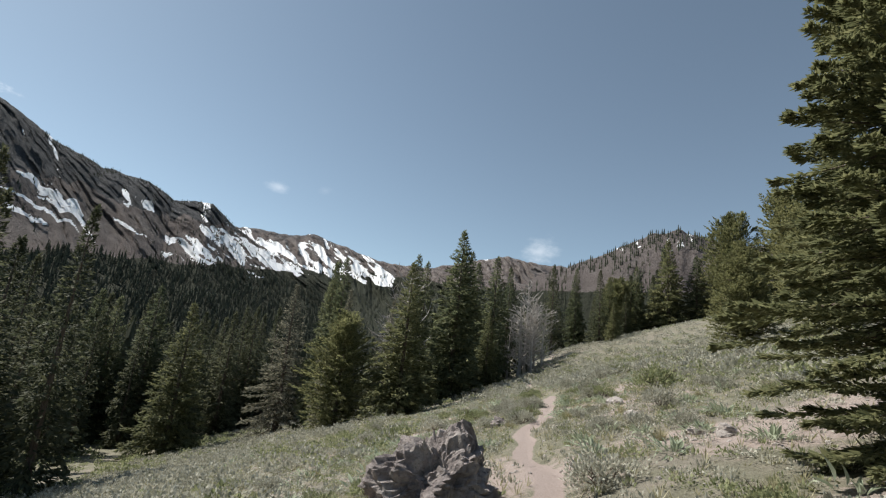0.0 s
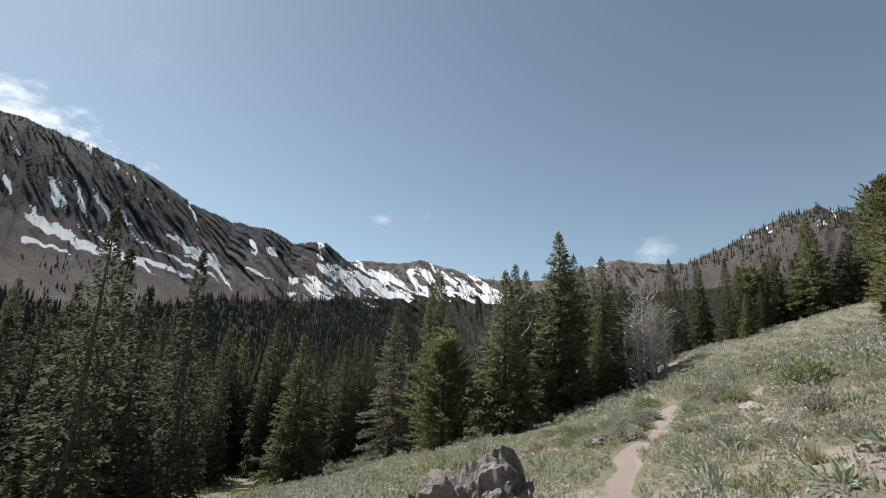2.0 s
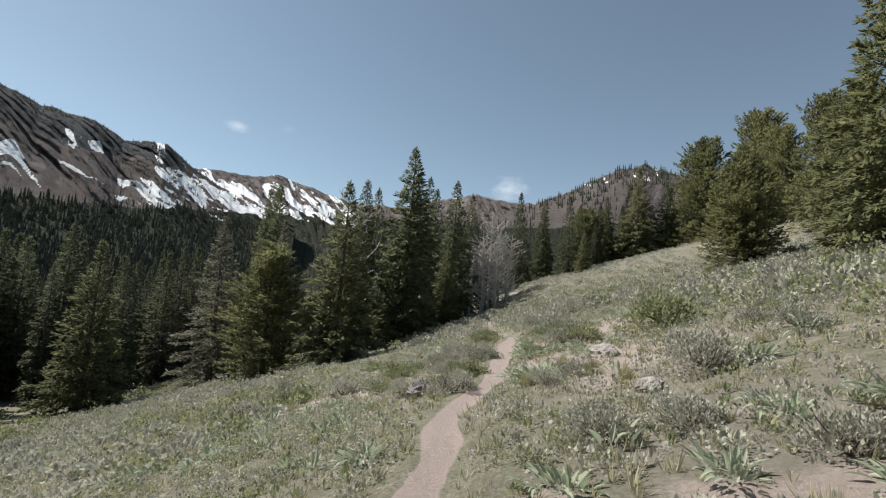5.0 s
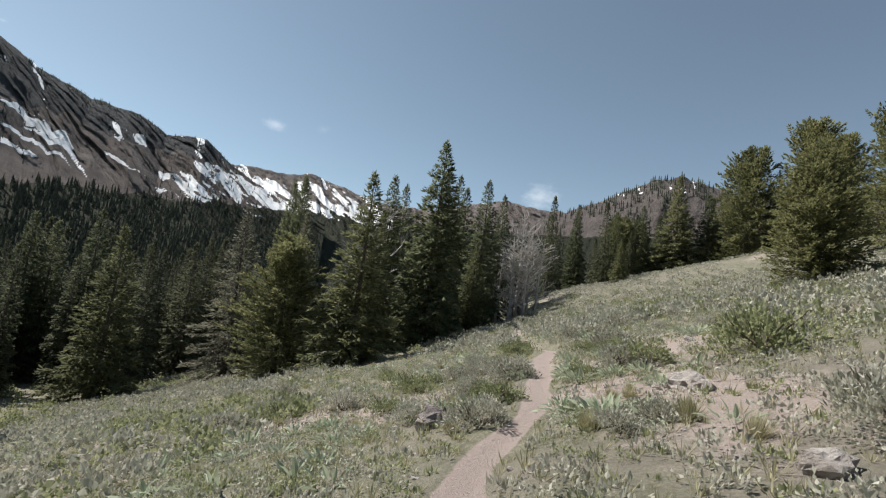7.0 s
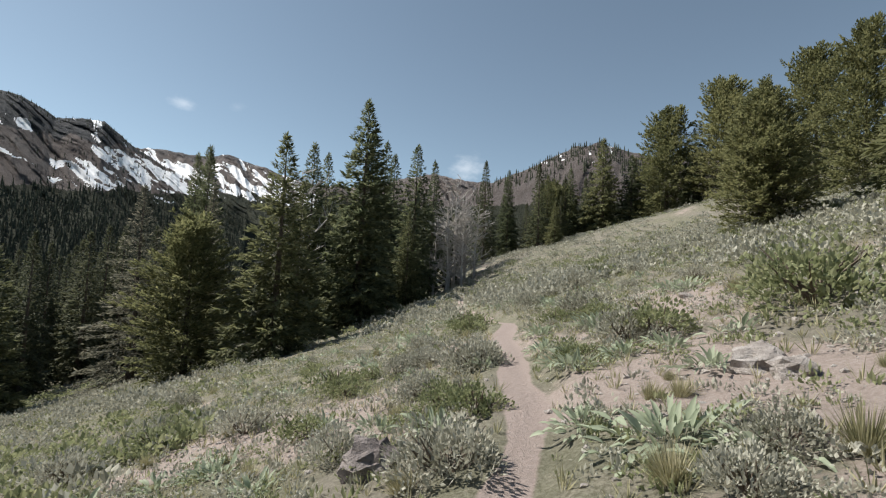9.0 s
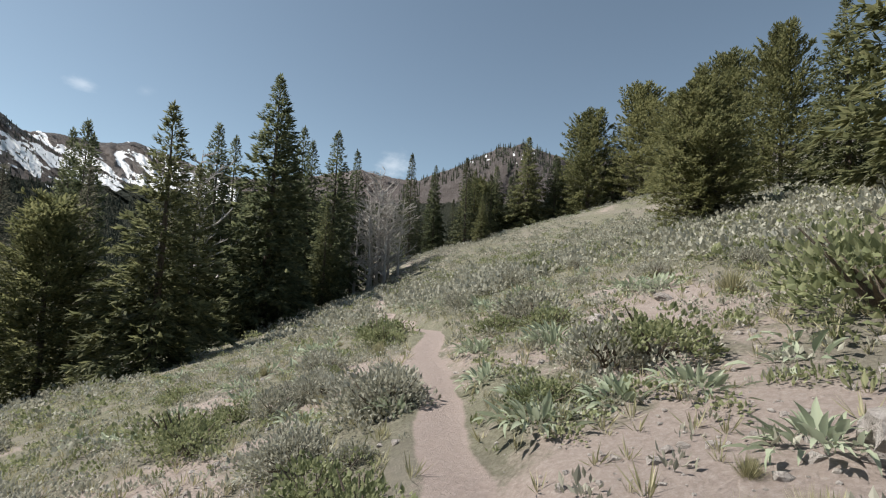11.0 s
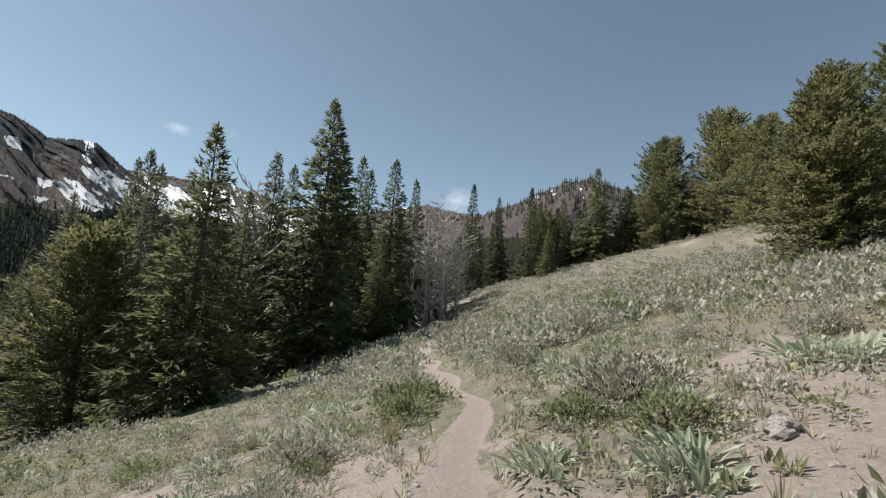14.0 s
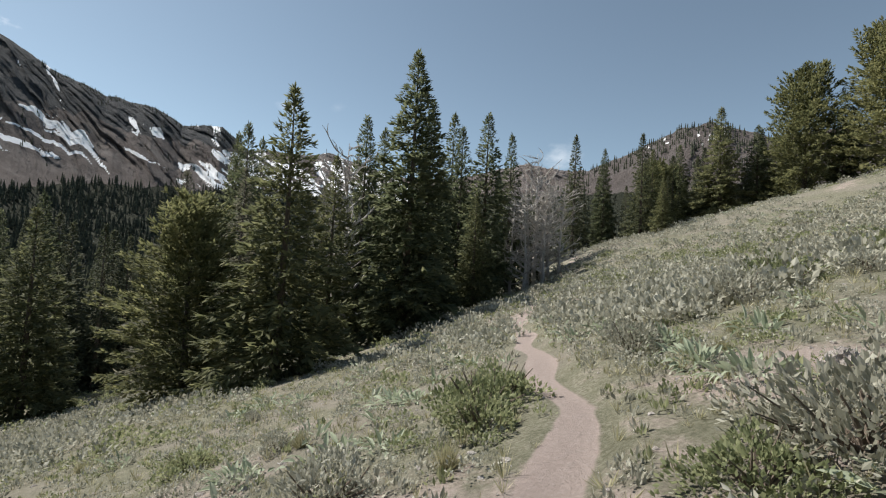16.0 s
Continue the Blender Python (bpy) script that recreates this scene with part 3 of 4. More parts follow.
# the stand beside the path: kind, x, y, height, girth
STAND = (("sa", -3.0, 36.8, 11.2, 0.95), ("fa", 0.66, 44.6, 15.2, 1.0), ("fb", 1.2, 51.0, 14.9, 0.8), ("fb", 4.9, 55.0, 14.4, 0.85), ("fb", 3.0, 57.1, 14.7, 0.75),
         ("fb", 7.2, 59.9, 13.7, 0.7), ("fb", 2.4, 59.0, 16.5, 0.7), ("fa", -3.8, 53.3, 16.2, 0.75), ("fb", -2.9, 55.5, 15.7, 0.7), ("fb", -10.9, 50.0, 16.6, 0.7),
         ("fa", -12.2, 51.6, 16.7, 0.65), ("sa", -2.9, 43.2, 10.2, 0.8), ("pb", -7.6, 38.9, 8.2, 1.1), ("sg", -16.1, 52.6, 15.4, 1.0))
for i, (kind, x, y, tall, girth) in enumerate(STAND):
    plant_tree(kind, x, y, tall, girth, i * 77)
MORE = (("fb", -0.8, 47.5, 9.0, 0.9), ("sa", 4.4, 52.0, 8.0, 0.8), ("fa", 9.5, 61.0, 7.5, 0.9), ("sg", -9.3, 47.1, 12.4, 0.9), ("fb", -13.4, 58.5, 18.8, 0.65), ("sg", -5.5, 50.0, 11.0, 0.8),
        ("sa", -26.3, 51.7, 15.0, 0.95), ("fb", -37.6, 64.9, 19.9, 0.8), ("fa", -45.9, 65.5, 19.7, 0.8), ("fb", -44.1, 66.7, 18.9, 0.75), ("fa", -55.4, 42.6, 22.9, 0.7), ("fb", -42.8, 25.4, 13.4, 1.0))
for i, (kind, x, y, tall, girth) in enumerate(MORE):
    plant_tree(kind, x, y, tall, girth, i * 111 + 20)
# trees of the open slope
SLOPE = (("pa", 17.4, 29.6, 6.1, 1.05), ("pb", 54.9, 97.0, 19.5, 1.0), ("pb", 61.0, 89.0, 20.5, 1.0), ("sa", 45.1, 102.5, 19.0, 1.0), ("sa", 23.7, 73.6, 9.6, 0.8),
         ("fb", 39.3, 105.1, 15.0, 0.9), ("fa", 24.0, 94.4, 15.5, 0.7), ("pb", 30.4, 37.0, 9.8, 0.8), ("sa", 21.9, 27.2, 7.4, 0.9), ("sa", 17.2, 21.5, 11.0, 0.85),
         ("fb", 50.0, 101.0, 14.0, 1.1), ("fb", 57.0, 92.0, 14.0, 1.0), ("pb", 34.0, 101.0, 12.0, 1.0), ("sa", 29.0, 92.0, 11.0, 1.0), ("pb", 44.0, 62.0, 11.0, 1.0), ("pb", 38.0, 48.0, 12.0, 0.85), ("sa", 20.3, 61.5, 4.6, 0.9))
for i, (kind, x, y, tall, girth) in enumerate(SLOPE):
    plant_tree(kind, x, y, tall, girth, i * 53 + 10)
near_spruce = conifer("spruce_tree", "near spruce with dense sunlit olive green boughs", SPRUCE, 8.6, 1.55, 77, 560, 420, 0.095, narrow, (-12, 30), 0.01, 0.26, limbs=True, wide=0.19)
near_spruce.matrix_basis = pose(4.6, 4.75, float(height(4.6, 4.75)))

rnd = random.Random(5)
n_wood = 0
while n_wood < 215:
    x, y = rnd.uniform(-80, -20), rnd.uniform(2, 100)
    if x > -22.5 - 6.5 * min(max((y - 30) / 12, 0), 1) or (abs(x + 26) < 6 and 40 < y < 56) or math.hypot(x, y) < 29:
        continue
    plant_tree(rnd.choice(("wa", "wa", "wb", "wb")), x, y, rnd.uniform(13, 20), rnd.uniform(0.75, 1.0), rnd.uniform(0, 360))
    n_wood += 1
for i in range(22):
    x, y = rnd.uniform(-14, 20), rnd.uniform(64, 105)
    plant_tree(rnd.choice(("wa", "wb")), x, y, rnd.uniform(8, 13), 0.9, rnd.uniform(0, 360))
for i in range(16):
    x = 19 + i * 1.9 + rnd.uniform(-0.8, 0.8)
    plant_tree(rnd.choice(("wb", "pb", "wa", "wb")), x, 80 + 0.55 * x + rnd.uniform(-4, 10), rnd.uniform(8, 13), 1.0, rnd.uniform(0, 360))
for i in range(14):
    x = rnd.uniform(38, 75)
    plant_tree(rnd.choice(("wa", "wb")), x, 118 - x * 0.35 + rnd.uniform(0, 25), rnd.uniform(9, 15), 1.0, rnd.uniform(0, 360))

dead = [dead_tree("dead_tree", "bleached grey dead tree with bare twisted limbs", 10.5, 3, 44, 0.34, "dead trees"), dead_tree("dead_tree", "bleached grey dead tree with bare twisted limbs", 9.0, 8, 40, 0.32, "dead trees")]
DEAD = ((1, 8.2, 55.5, 0.85), (0, 9.6, 56.2, 0.72), (1, 11.0, 57.5, 0.78), (0, 9.2, 58.0, 1.0), (1, 8.6, 57.0, 0.95), (1, 10.3, 58.6, 0.9), (0, 10.0, 60.0, 0.85), (1, 9.7, 57.2, 0.7), (0, -3.9, 50.2, 1.25), (1, -6.5, 56.0, 1.2), (0, 7.4, 58.6, 0.75))
done = set()
for i, (k, x, y, s) in enumerate(DEAD):
    m = pose(x, y, float(height(x, y)), 0, 0, i * 97) @ Matrix.Scale(s, 4)
    if k in done:
        copy_thing(dead[k], m @ Matrix.Diagonal((*dead[k].scale, 1)).inverted())
    else:
        done.add(k)
        dead[k].matrix_basis = m


def far_trees(name, label, spots, seed, small=1.0):
    """A far wood in one mesh: thin layered spires, each with its own ragged tiers."""
    r = np.random.RandomState(seed)
    V, Fc, nv = [], [], 0
    for x, y, z, tall in spots:
        tiers = 7
        rad = tall * r.uniform(0.13, 0.19)
        for k in range(tiers):
            u = k / tiers
            z0, z1 = z + tall * (0.06 + 0.86 * u), z + tall * min(0.06 + 0.86 * u + 0.26, 1.0)
            q = rad * (1 - u) ** 0.8 + 0.02 * tall
            n = 5
            g = r.rand() * 6.28 + np.arange(n) * 2 * math.pi / n
            rr = q * r.uniform(0.6, 1.15, n)
            V.append(np.stack([x + np.cos(g) * rr, y + np.sin(g) * rr, z0 + r.uniform(-0.05, 0.05, n) * tall], 1))
            V.append(np.array([[x, y, z1]]))
            i = np.arange(n)
            Fc.append(np.stack([nv + i, nv + (i + 1) % n, np.full(n, nv + n)], 1))
            nv += n + 1
    ob = mesh_ob(name, np.concatenate(V), np.concatenate(Fc), FARWOOD)
    return tagged(ob, label, "trees", kind="stuff")


r = np.random.RandomState(9)
spots = []
while len(spots) < 1500:
    a, d = math.radians(r.uniform(-6, 100)), r.uniform(90, 420)
    x, y = -math.sin(a) * d, math.cos(a) * d
    if x > 18:
        continue
    spots.append((x, y, float(height(x, y)) - 1, r.uniform(10, 20)))
far_trees("valley_wood", "dark conifer wood filling the valley floor", spots, 1)


def on_mountain(m, n, lo, hi, tall, seed, skip=0.5, below=99.0):
    """Places on a mountain between two shares of its height, no higher over the treeline than below (degrees)."""
    X, Y, Z, U, A, over = m
    r = np.random.RandomState(seed)
    i, j = r.randint(0, X.shape[0], n * 60), r.randint(2, 168, n * 60)
    u, a = U[i, j], A[i, j]
    ok = (u >= lo) & (u <= hi) & (a < 84) & (a > -48) & (over[i, j] < below) & (fractal(a * 0.35, u * 3.0, 2, 3) >= skip)
    i, j = i[ok][:n], j[ok][:n]
    return [(X[p, q], Y[p, q], Z[p, q] - 1.5, r.uniform(*tall)) for p, q in zip(i, j)]


far_trees("mountain_wood", "dark conifers on the foot of the mountain", on_mountain(m_left, 7000, 0.0, 0.75, (11, 19), 2, 0.0, 0.2), 2)
far_trees("scree_trees", "scattered conifers above the wood and among the cliffs", on_mountain(m_left, 900, 0.3, 0.97, (6, 12), 6, 0.50), 6)
far_trees("ridge_trees", "small conifers along the rocky ridge", on_mountain(m_left, 800, 0.93, 0.995, (5, 11), 3, 0.34), 3)
far_trees("hill_trees", "scattered conifers on the brown hill", on_mountain(m_right, 3200, 0.05, 0.99, (7, 13), 4, 0.36), 4)
far_trees("far_ridge_trees", "far conifers under the snowy ridge", on_mountain(m_far, 2600, 0.0, 0.8, (11, 20), 5, 0.0, 0.3), 5)


# ---- low growth of the slope: x, y, half width ----
BALSAMS = ((3.8, 14.6, 0.75), (3.5, 15.3, 0.4), (5.0, 15.8, 0.5), (4.4, 18.8, 0.35), (2.5, 16.3, 0.5), (2.0, 17.1, 0.4), (0.8, 16.5, 0.45), (1.3, 18.3, 0.4), (2.7, 19.6, 0.3), (4.8, 20.0, 0.4), (5.4, 19.2, 0.55), (3.8, 18.7, 0.3), (4.4, 17.6, 0.4), (4.8, 17.1, 0.4), (5.2, 16.8, 0.5), (7.8, 20.4, 0.8), (4.9, 20.3, 0.42), (6.1, 20.5, 0.6), (5.6, 19.5, 0.6), (7.7, 20.8, 0.7), (1.6, 23.9, 0.55), (6.4, 23.7, 0.6), (6.4, 22.8, 0.7), (6.6, 25.0, 0.6), (3.0, 26.0, 0.6), (2.8, 9.9, 0.5), (3.7, 9.4, 0.4), (4.7, 10.2, 0.5), (4.3, 8.7, 0.4), (5.3, 9.7, 0.7), (-1.6, 14.5, 0.4), (1.2, 12.2, 0.45), (-0.3, 16.2, 0.35), (0.5, 16.1, 0.4), (2.6, 8.5, 0.6), (3.3, 7.3, 0.55), (4.2, 17.2, 0.6), (-4.6, 17.1, 0.5), (5.8, 12.2, 0.5))
SAGES = ((6.1, 21.2, 0.6), (3.5, 19.0, 0.55), (2.9, 21.0, 0.4), (5.2, 17.8, 0.5), (-0.0, 19.6, 0.55), (3.7, 19.1, 0.5), (8.5, 27.3, 0.6), (3.0, 22.4, 0.5), (8.4, 26.7, 0.7), (-2.5, 19.8, 0.6), (2.9, 15.3, 0.5), (2.1, 6.7, 0.5), (5.3, 12.4, 0.6), (6.2, 25.1, 0.5), (-2.8, 25.3, 0.5))
SHRUBS = ((5.5, 21.1, 0.4), (9.6, 27.5, 0.8), (4.2, 23.3, 0.5), (1.3, 20.7, 0.6), (-1.5, 20.4, 0.6), (7.1, 16.8, 1.0), (4.2, 23.8, 0.6), (5.5, 17.6, 0.6), (9.8, 28.1, 0.7), (4.5, 24.3, 0.6))
TUFTS = ((3.5, 14.1, 0.3), (4.4, 13.8, 0.35), (3.9, 22.5, 0.3), (4.5, 12.9, 0.3), (3.6, 8.5, 0.3), (6.8, 10.6, 0.4), (2.1, 15.2, 0.25), (7.6, 18.8, 0.4))
ROCKS = ((5.2, 15.5, 0.28), (5.2, 15.1, 0.22), (1.9, 15.9, 0.35), (4.2, 8.5, 0.20), (4.1, 14.4, 0.06), (7.0, 22.6, 0.16), (6.2, 19.5, 0.15), (7.2, 19.5, 0.14), (4.3, 7.8, 0.22), (4.4, 12.0, 0.2), (-1.1, 18.3, 0.12))


def leaf_mesh(long, wide, arch, fold):
    """An arrow-shaped leaf on its stalk, folded along the midrib and arched outward along x."""
    v, f = [], []
    st = ((0.0, 0.05), (0.28, 0.07), (0.36, 0.72), (0.50, 1.0), (0.78, 0.58), (1.0, 0.02))
    for s, w in st:
        x = long * (s * 0.88)
        z = long * (0.85 * s - arch * s * s)
        hw = wide * w * 0.5
        v += [(x, -hw, z + hw * fold), (x, 0, z), (x, hw, z + hw * fold)]
    for i in range(len(st) - 1):
        for k in range(2):
            a = i * 3 + k
            f.append((a, a + 1, a + 4, a + 3))
    return v, f


LEAVES = [leaf_mesh(0.42, 0.092, 0.55, 0.6), leaf_mesh(0.36, 0.088, 0.95, 0.45), leaf_mesh(0.46, 0.10, 0.30, 0.7), leaf_mesh(0.30, 0.078, 1.15, 0.5)]
LEAF_DATA = []
for v, f in LEAVES:
    me = bpy.data.meshes.new("leaf")
    me.from_pydata(v, [], f)
    me.materials.append(BALSAM)
    me.polygons.foreach_set("use_smooth", [True] * len(me.polygons))
    LEAF_DATA.append(me)


def leaf_pose(r, size, i, n):
    """Place and turn of leaf i of n in a clump of that half width."""
    ring = (i / n) ** 0.7
    g = i * 2.39996 + r.uniform(-0.4, 0.4)
    d = size * 0.60 * ring * r.uniform(0.6, 1.1)
    m = pose(math.cos(g) * d, math.sin(g) * d, -0.02, 0, 0, math.degrees(g) + r.uniform(-25, 25)) @ pose(0, 0, 0, r.uniform(-25, 25), -48 + 66 * ring + r.uniform(-14, 14), 0)
    return m @ Matrix.Scale(r.uniform(0.7, 1.1) * (0.38 + 0.28 * size), 4)


def clear_of_path(x, y, s):
    """x moved sideways, so that a plant of half width s leaves the path free."""
    off = x - float(trail_x(y))
    room = 0.70 * s + 0.22
    return x if abs(off) >= room else float(trail_x(y)) + math.copysign(room, off)


def balsamroot(x, y, size, seed):
    r = random.Random(seed)
    x = clear_of_path(x, y, size)
    plant = new("balsamroot_plant")
    plant.matrix_basis = pose(x, y, float(height(x, y)), 0, -14, r.uniform(0, 360))
    n = int(24 + 112 * size)
    for i in range(n):
        k = r.choice((0, 0, 1, 2, 2, 3))
        ob = new("leaf", LEAF_DATA[k])
        ob.parent = plant
        ob.matrix_basis = leaf_pose(r, size, i, n)
    tagged(plant, "pale green arrowleaf balsamroot clump with broad leaves", "plant", "balsamroot clumps")


def merged(name, label, category, parts, mat):
    """One mesh from many transformed copies: parts is a list of (verts, faces)."""
    vs, quads, off = [], [], 0
    for v, f in parts:
        vs.append(v)
        quads.append(f + off)
        off += len(v)
    ob = mesh_ob(name, np.concatenate(vs), np.concatenate(quads), mat)
    return tagged(ob, label, category, kind="stuff")


def turned(v, x, y, z, s, g, hs=1.0):
    c, q = math.cos(g) * s, math.sin(g) * s
    return np.stack([x + v[:, 0] * c - v[:, 1] * q, y + v[:, 0] * q + v[:, 1] * c, z + v[:, 2] * s * hs], 1)


def bush_arrays(seed, n, leaf, wide, flat, spread=1.0, upright=0.6):
    """A bush of half width 1: leaf sprays over an uneven dome."""
    r = np.random.RandomState(seed)
    g, e = r.rand(n) * 6.283, np.arcsin(r.rand(n) ** 0.8)
    rad = (0.55 + 0.45 * r.rand(n) ** 0.5) * (1 + 0.22 * np.sin(g * 3 + seed) + 0.16 * np.sin(g * 5 + e * 4 + seed))
    base = np.stack([np.cos(g) * np.cos(e) * rad, np.sin(g) * np.cos(e) * rad, np.sin(e) * rad * flat + 0.02], 1)
    way = unit(base * np.array([1, 1, 1 / flat]) * 0.7 + np.array([0, 0, upright]) + r.normal(0, 0.4, (n, 3)))
    ln = leaf * r.uniform(0.6, 1.4, n)
    return sprays(base * 0.92, way, unit(np.array([0, 0, 1.0]) + r.normal(0, 0.35, (n, 3))), ln, ln * wide)


def tuft_arrays(seed, n, tall, lean, w=0.022):
    r = np.random.RandomState(seed)
    g, q = r.rand(n) * 6.283, np.abs(r.normal(0, lean, n))
    base = np.stack([np.cos(g) * 0.12 * r.rand(n), np.sin(g) * 0.12 * r.rand(n), np.full(n, -0.02)], 1)
    way = unit(np.stack([np.cos(g) * q, np.sin(g) * q, np.ones(n)], 1))
    ln = tall * r.uniform(0.5, 1.15, n)
    return sprays(base, way, unit(np.array([0, 0, 1.0]) + r.normal(0, 0.35, (n, 3))), ln, np.full(n, w))


SAGE_NEAR = [bush_arrays(s, 1900, 0.10, 0.25, 0.75, upright=0.45) for s in (1, 2, 3)]
SAGE_FAR = [bush_arrays(s, 64, 0.22, 0.42, 0.70, upright=0.35) for s in (4, 5, 6, 7)]
SHRUB_NEAR = [bush_arrays(s, 1500, 0.09, 0.34, 0.62, upright=0.3) for s in (11, 12, 13)]
SHRUB_FAR = [bush_arrays(s, 80, 0.20, 0.45, 0.6, upright=0.3) for s in (14, 15, 16)]
TUFT_NEAR = [tuft_arrays(s, 420, 0.8, 0.75, 0.008) for s in (21, 22)]
GRASS_FAR = [tuft_arrays(s, 12, 1.0, 0.7, 0.034) for s in (23, 24, 25, 26)]
FORB = [bush_arrays(s, 16, 0.62, 0.20, 0.5, upright=0.8) for s in (31, 32, 33, 34)]


def stem_arrays(seed, n=16):
    r = random.Random(seed)
    v, f = [], []
    for i in range(n):
        g, d = r.uniform(0, 6.28), r.uniform(0.3, 0.8)
        e = Vector((math.cos(g) * d, math.sin(g) * d, r.uniform(0.35, 0.7)))
        a, b = tube([Vector((0, 0, -0.05)), e * 0.5 + Vector((r.uniform(-0.08, 0.08), r.uniform(-0.08, 0.08), -0.03)), e], [0.035, 0.022, 0.008], 4)
        f += [tuple(k + len(v) for k in q) for q in b]
        v += a
    return v, f


def bush_model(name, label, category, group, arrays, mat, seed):
    ob = new(name)
    mesh_ob("foliage", arrays[0], arrays[1], mat, ob)
    v, f = stem_arrays(seed)
    tagged(mesh_ob("stem", v, f, TWIG, ob), kind="stuff")
    return tagged(ob, label, category, group)


def set_bushes(spots, models, turn):
    for i, (x, y, s) in enumerate(spots):
        x = clear_of_path(x, y, s)
        m = pose(x, y, float(height(x, y)) - 0.02, 0, -14, i * turn)
        ob = models[i % len(models)]
        if i < len(models):
            ob.matrix_basis = m @ Matrix.Scale(s, 4)
        else:
            copy_thing(ob, m @ Matrix.Scale(s / ob.scale[0], 4))


def slope_spots(n, seed, nearest, furthest, power, keep, gap=0.36, aside=0.0):
    """Random places on the open slope, thinning out away from the path's first stretch; keep(x, y) gives the chance."""
    r = np.random.RandomState(seed)
    k = n * 6
    a = np.radians(r.uniform(-74, 66, k))
    d = nearest + (furthest - nearest) * r.rand(k) ** power
    y0 = r.uniform(-1, 19, k)
    x, y = np.interp(y0, TRAIL_Y, TRAIL_X) + np.sin(a) * d, y0 + np.cos(a) * d
    ok = np.abs(x - trail_x(y)) > gap
    ok &= r.rand(k) < keep(x, y)
    ok &= (x > -23 - 0.16 * np.maximum(y - 30, 0)) & (y < 96)
    ok &= (np.abs(x - trail_x(y)) > aside) | (y > 26)
    ok &= ~((np.abs(x) < 0.9) & (np.abs(y - 7.2) < 0.8))
    x, y = x[ok][:n], y[ok][:n]
    return x, y, height(x, y), r


def patchy(freq, which, lo, hi, off=0.0):
    return lambda x, y: np.clip((fractal(x * freq + off, y * freq + off, which, 3) - lo) / (hi - lo), 0, 1) * (1 - 0.75 * bareness(x, y))


def scatter(name, label, category, arrays, mat, places, size, squash=(0.8, 1.2)):
    x, y, z, r = places
    parts = []
    for i in range(len(x)):
        v, f = arrays[r.randint(len(arrays))]
        s = r.uniform(*size)
        parts.append((turned(v, x[i], y[i], z[i] - 0.01, s, r.rand() * 6.283, r.uniform(*squash)), f))
    return merged(name, label, category, parts, mat)


sage_models = [bush_model("sagebrush", "silvery grey-green sagebrush on dry soil", "shrub", "sagebrushes", a, SAGE, 40 + i) for i, a in enumerate(SAGE_NEAR)]
shrub_models = [bush_model("leafy_shrub", "low green leafy shrub on the slope", "shrub", "leafy shrubs", a, SHRUB, 50 + i) for i, a in enumerate(SHRUB_NEAR)]
sx, sy, _, sr = slope_spots(75, 71, 3.0, 14, 1.0, patchy(0.3, 1, 0.42, 0.62), 0.6)
set_bushes(list(SAGES) + [(float(a), float(b), sr.uniform(0.2, 0.42)) for a, b in zip(sx, sy)], sage_models, 67)
sx, sy, _, sr = slope_spots(26, 72, 3.0, 15, 1.0, patchy(0.25, 2, 0.45, 0.65, 7.0))
set_bushes(list(SHRUBS) + [(float(a), float(b), sr.uniform(0.25, 0.45)) for a, b in zip(sx, sy)], shrub_models, 83)
tuft_models = []
for i, (v, f) in enumerate(TUFT_NEAR):
    ob = new("grass_tuft")
    mesh_ob("foliage", v, f, GRASS, ob)
    tuft_models.append(tagged(ob, "bunch of yellow-green grass on bare gravel", "grass", "grass tufts"))
sx, sy, _, sr = slope_spots(70, 73, 2.5, 14, 1.0, lambda x, y: 0.4 + 0.6 * bareness(x, y))
set_bushes([(a, b, s * 1.1) for a, b, s in TUFTS] + [(float(a), float(b), sr.uniform(0.14, 0.30)) for a, b in zip(sx, sy)], tuft_models, 59)

scatter("sage_cover", "grey-green sagebrush spread over the slope", "shrubs", SAGE_FAR, SAGE, slope_spots(6500, 81, 5, 90, 0.8, patchy(0.12, 1, 0.26, 0.52), aside=5.0), (0.22, 0.58))
scatter("shrub_cover", "green low shrubs spread over the slope", "shrubs", SHRUB_FAR, SHRUB, slope_spots(1800, 82, 5, 85, 0.85, patchy(0.10, 2, 0.34, 0.60, 7.0), aside=5.0), (0.22, 0.55))
SAGE_MID = [bush_arrays(s, 84, 0.17, 0.36, 0.75, upright=0.4) for s in (8, 9)]
SHRUB_MID = [bush_arrays(s, 84, 0.17, 0.40, 0.6, upright=0.3) for s in (17, 18)]
scatter("low_sage_cover", "low grey-green sage beside the path", "shrubs", SAGE_MID, SAGE, slope_spots(2300, 86, 2.5, 26, 1.0, lambda x, y: 0.95 - 0.6 * bareness(x, y), 0.48), (0.10, 0.27))
scatter("low_shrub_cover", "low green herbs and shrubs beside the path", "shrubs", SHRUB_MID, SHRUB, slope_spots(1250, 87, 2.5, 26, 1.0, lambda x, y: 0.95 - 0.75 * bareness(x, y), 0.5), (0.10, 0.26))
ur = np.random.RandomState(88)
ux, uy = ur.uniform(-58, -21, 480), ur.uniform(16, 72, 480)
scatter("undergrowth", "green undergrowth at the edge of the wood", "shrubs", SHRUB_FAR, SHRUB, (ux, uy, height(ux, uy), ur), (0.35, 0.9))
scatter("forb_cover", "small green herbs covering the slope", "plants", FORB, SHRUB, slope_spots(3800, 83, 2.0, 36, 1.0, lambda x, y: 0.95 - 0.75 * bareness(x, y), 0.30), (0.05, 0.13))
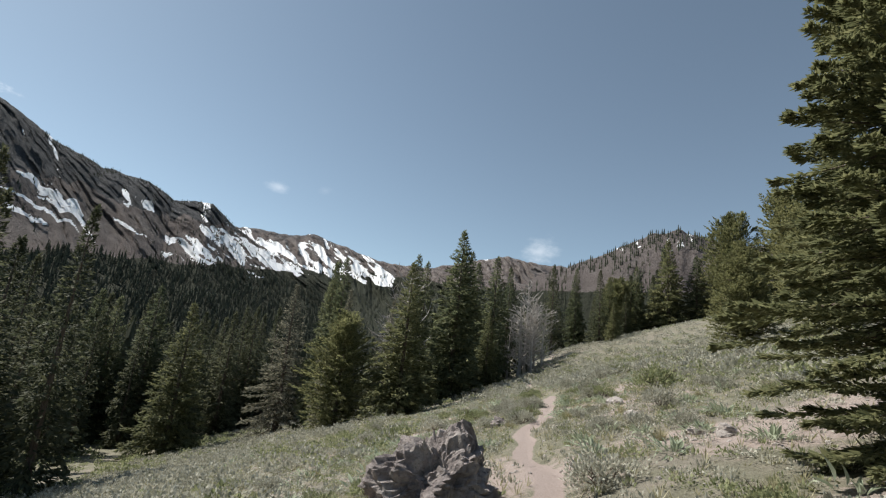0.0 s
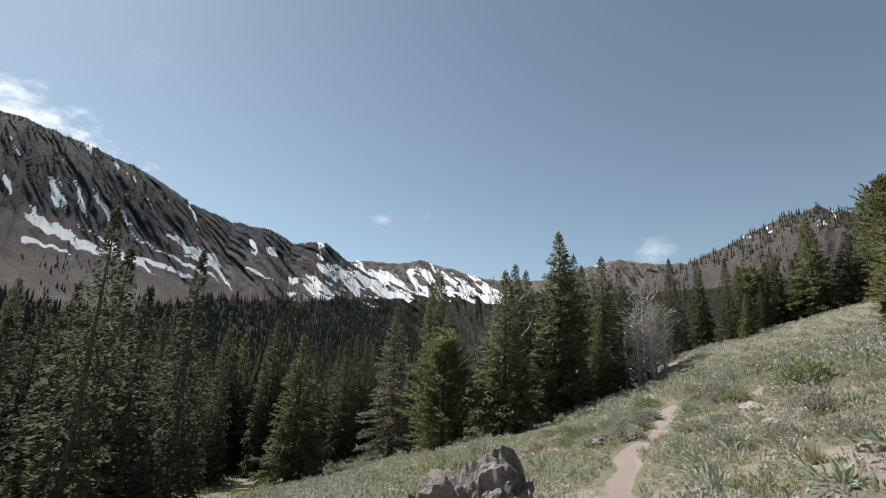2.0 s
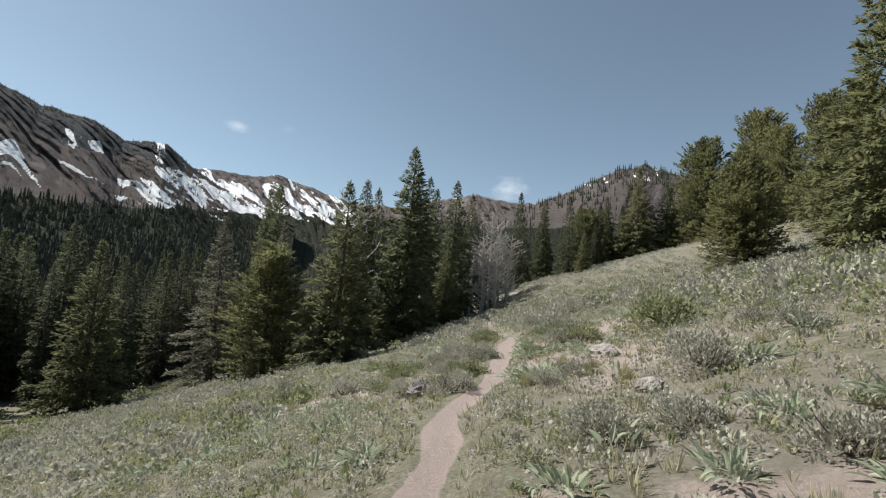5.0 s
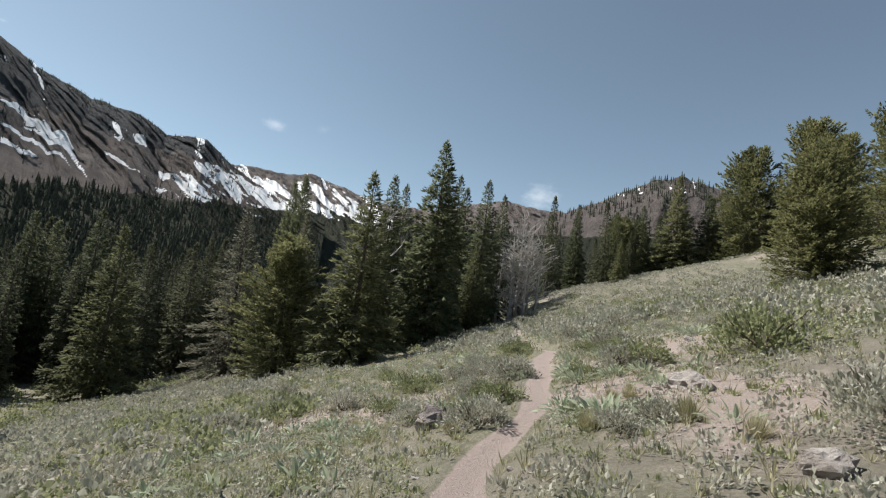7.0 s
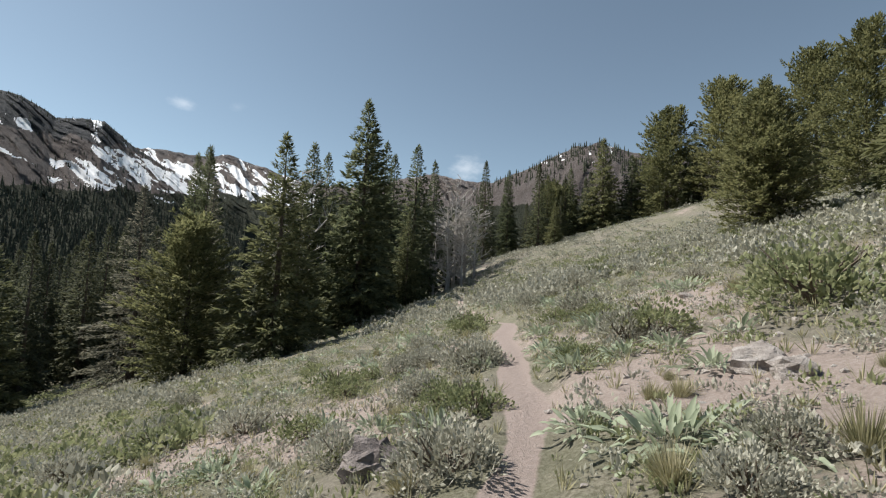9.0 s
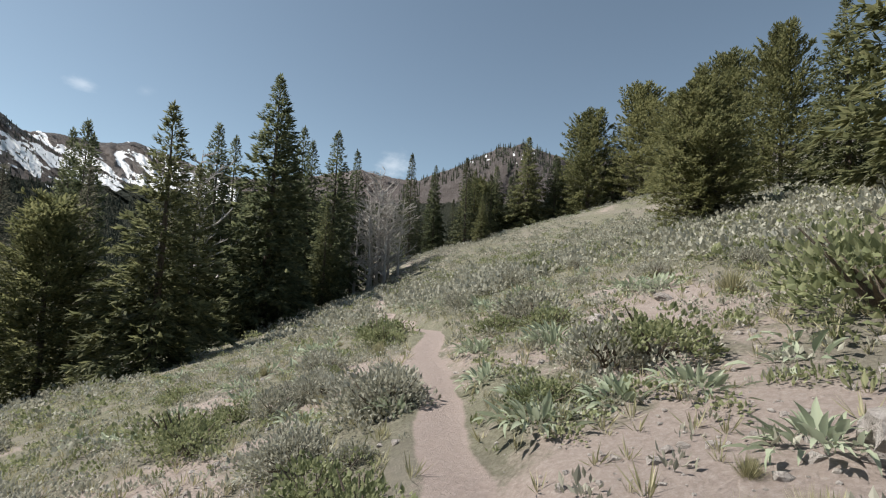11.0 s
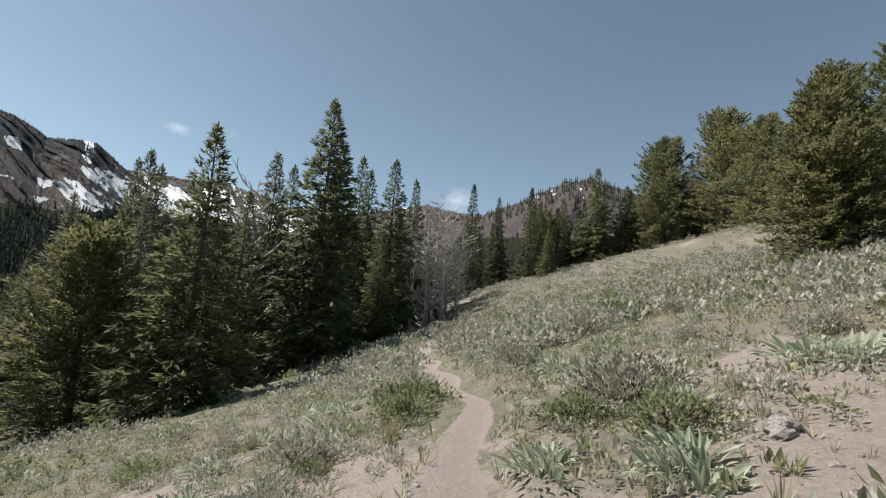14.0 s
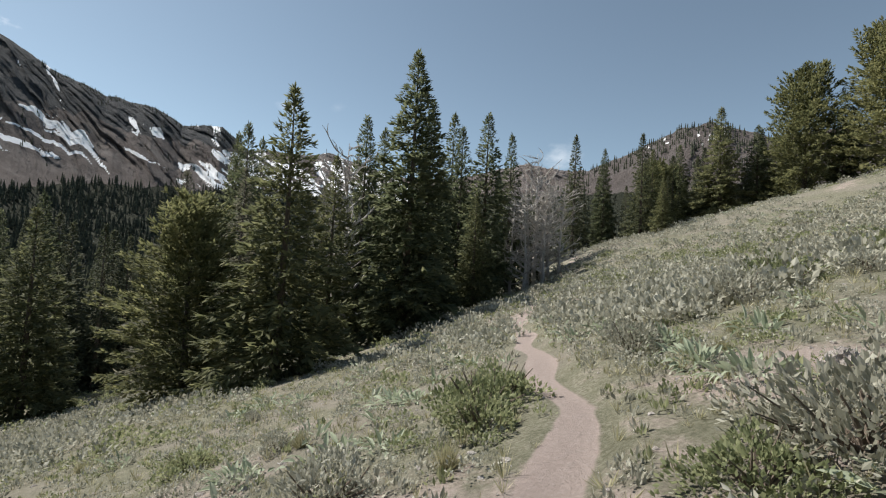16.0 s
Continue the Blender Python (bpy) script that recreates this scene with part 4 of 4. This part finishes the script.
scatter("sage_seedlings", "small grey-green herbs covering the slope", "plants", FORB, SAGE, slope_spots(5200, 84, 2.0, 36, 1.0, lambda x, y: 0.95 - 0.6 * bareness(x, y), 0.30), (0.05, 0.13))
scatter("grass_cover", "thin dry and green grass on the slope", "grass", GRASS_FAR, GRASS, slope_spots(9500, 85, 2.0, 40, 1.1, lambda x, y: 1 - 0.62 * bareness(x, y), 0.27), (0.07, 0.20))

# far clumps of balsamroot in one mesh
rb = random.Random(91)
bx, by, bz, _ = slope_spots(560, 92, 5, 60, 1.1, patchy(0.2, 3, 0.42, 0.62, 3.0), aside=1.3)
parts = []
for x, y, z in zip(bx, by, bz):
    size = rb.uniform(0.22, 0.55)
    n = int(10 + 22 * size)
    at_ = pose(float(x), float(y), float(z), 0, -14, rb.uniform(0, 360))
    for i in range(n):
        v, f = LEAVES[rb.choice((0, 1, 2, 3))]
        m = np.array(at_ @ leaf_pose(rb, size, i, n) @ Matrix.Scale(1.3, 4))
        parts.append((np.array(v) @ m[:3, :3].T + m[:3, 3], np.array(f)))
merged("balsamroot_cover", "pale green balsamroot spread over the slope", "plants", parts, BALSAM)

# ---- stones ----


def stone_mesh(seed, rings=7, sides=11, rough=0.30, flat=0.7):
    r = np.random.RandomState(seed)
    off = r.rand(3) * 50
    v = [Vector((0, 0, -0.6 * flat))]
    for i in range(1, rings):
        e = -math.pi / 2 + math.pi * i / rings
        for k in range(sides):
            g = 2 * math.pi * (k + 0.5 * (i % 2)) / sides
            v.append(Vector((math.cos(e) * math.cos(g), math.cos(e) * math.sin(g), math.sin(e) * flat)))
    v.append(Vector((0, 0, flat)))
    out = []
    for p in v:
        q = p * 1.3 + Vector(off)
        s = 1 + rough * (1.5 * noise.noise(q) + 0.9 * noise.noise(q * 2.6) + 0.55 * noise.noise(q * 6) + 0.3 * noise.noise(q * 13) + 0.2 * noise.noise(q * 27))
        c = p * s
        out.append(Vector((round(c.x * 3.2) / 3.2 * 0.12 + c.x * 0.88, c.y, round(c.z * 3.0) / 3.0 * 0.10 + c.z * 0.90)))
    f = [(0, 1 + (k + 1) % sides, 1 + k) for k in range(sides)]
    for i in range(rings - 2):
        a = 1 + i * sides
        for k in range(sides):
            f.append((a + k, a + (k + 1) % sides, a + sides + (k + 1) % sides, a + sides + k))
    a = 1 + (rings - 2) * sides
    f += [(a + k, a + (k + 1) % sides, len(v) - 1) for k in range(sides)]
    return out, f


v, f = stone_mesh(5, 60, 96, 0.34, 0.72)
boulder = mesh_ob("boulder", v, f, ROCK)
boulder.matrix_basis = pose(0.08, 7.2, float(height(0.08, 7.2)) + 0.26, 0, -10, 30) @ Matrix.Diagonal((0.74, 0.74, 0.86, 1))
tagged(boulder, "rough grey-brown lichened boulder beside the path", "boulder")
for i, (x, y, s) in enumerate(ROCKS):
    v, f = stone_mesh(60 + i, 9, 14)
    ob = mesh_ob("rock", v, f, PALE if i != 2 else ROCK)
    ob.matrix_basis = pose(x, y, float(height(x, y)) + 0.10 * s, 0, -15, i * 71) @ Matrix.Scale(s * 0.8, 4)
    tagged(ob, "pale weathered rock half sunk in gravel", "rock", "rocks")

PEBBLES = [(np.array(v), f) for v, f in (stone_mesh(s, 3, 5, 0.35, 0.6) for s in (101, 102, 103, 104))]
px_, py_, pz_, pr_ = slope_spots(4800, 95, 2.0, 22, 1.0, lambda x, y: 0.08 + 0.92 * bareness(x, y), 0.20)
pv, pf = [], []
for i in range(len(px_)):
    v, f = PEBBLES[i % 4]
    s = 0.010 + 0.045 * pr_.rand() ** 3
    pv.append(turned(v, px_[i], py_[i], pz_[i], s, pr_.rand() * 6.28))
    pf += [tuple(int(n) + i * len(v) for n in q) for q in f]
gravel = mesh_ob("gravel", np.concatenate(pv), pf, PALE)
tagged(gravel, "pinkish gravel strewn over bare soil", "gravel", kind="stuff")

# ---- balsamroot clumps, leaf by leaf ----
for i, (x, y, s) in enumerate(BALSAMS):
    balsamroot(x, y, s, 200 + i)
bx, by, _, br_ = slope_spots(36, 96, 3.0, 13, 1.0, patchy(0.2, 3, 0.45, 0.66, 3.0), 1.5)
for i in range(len(bx)):
    balsamroot(float(bx[i]), float(by[i]), br_.uniform(0.22, 0.42), 400 + i)
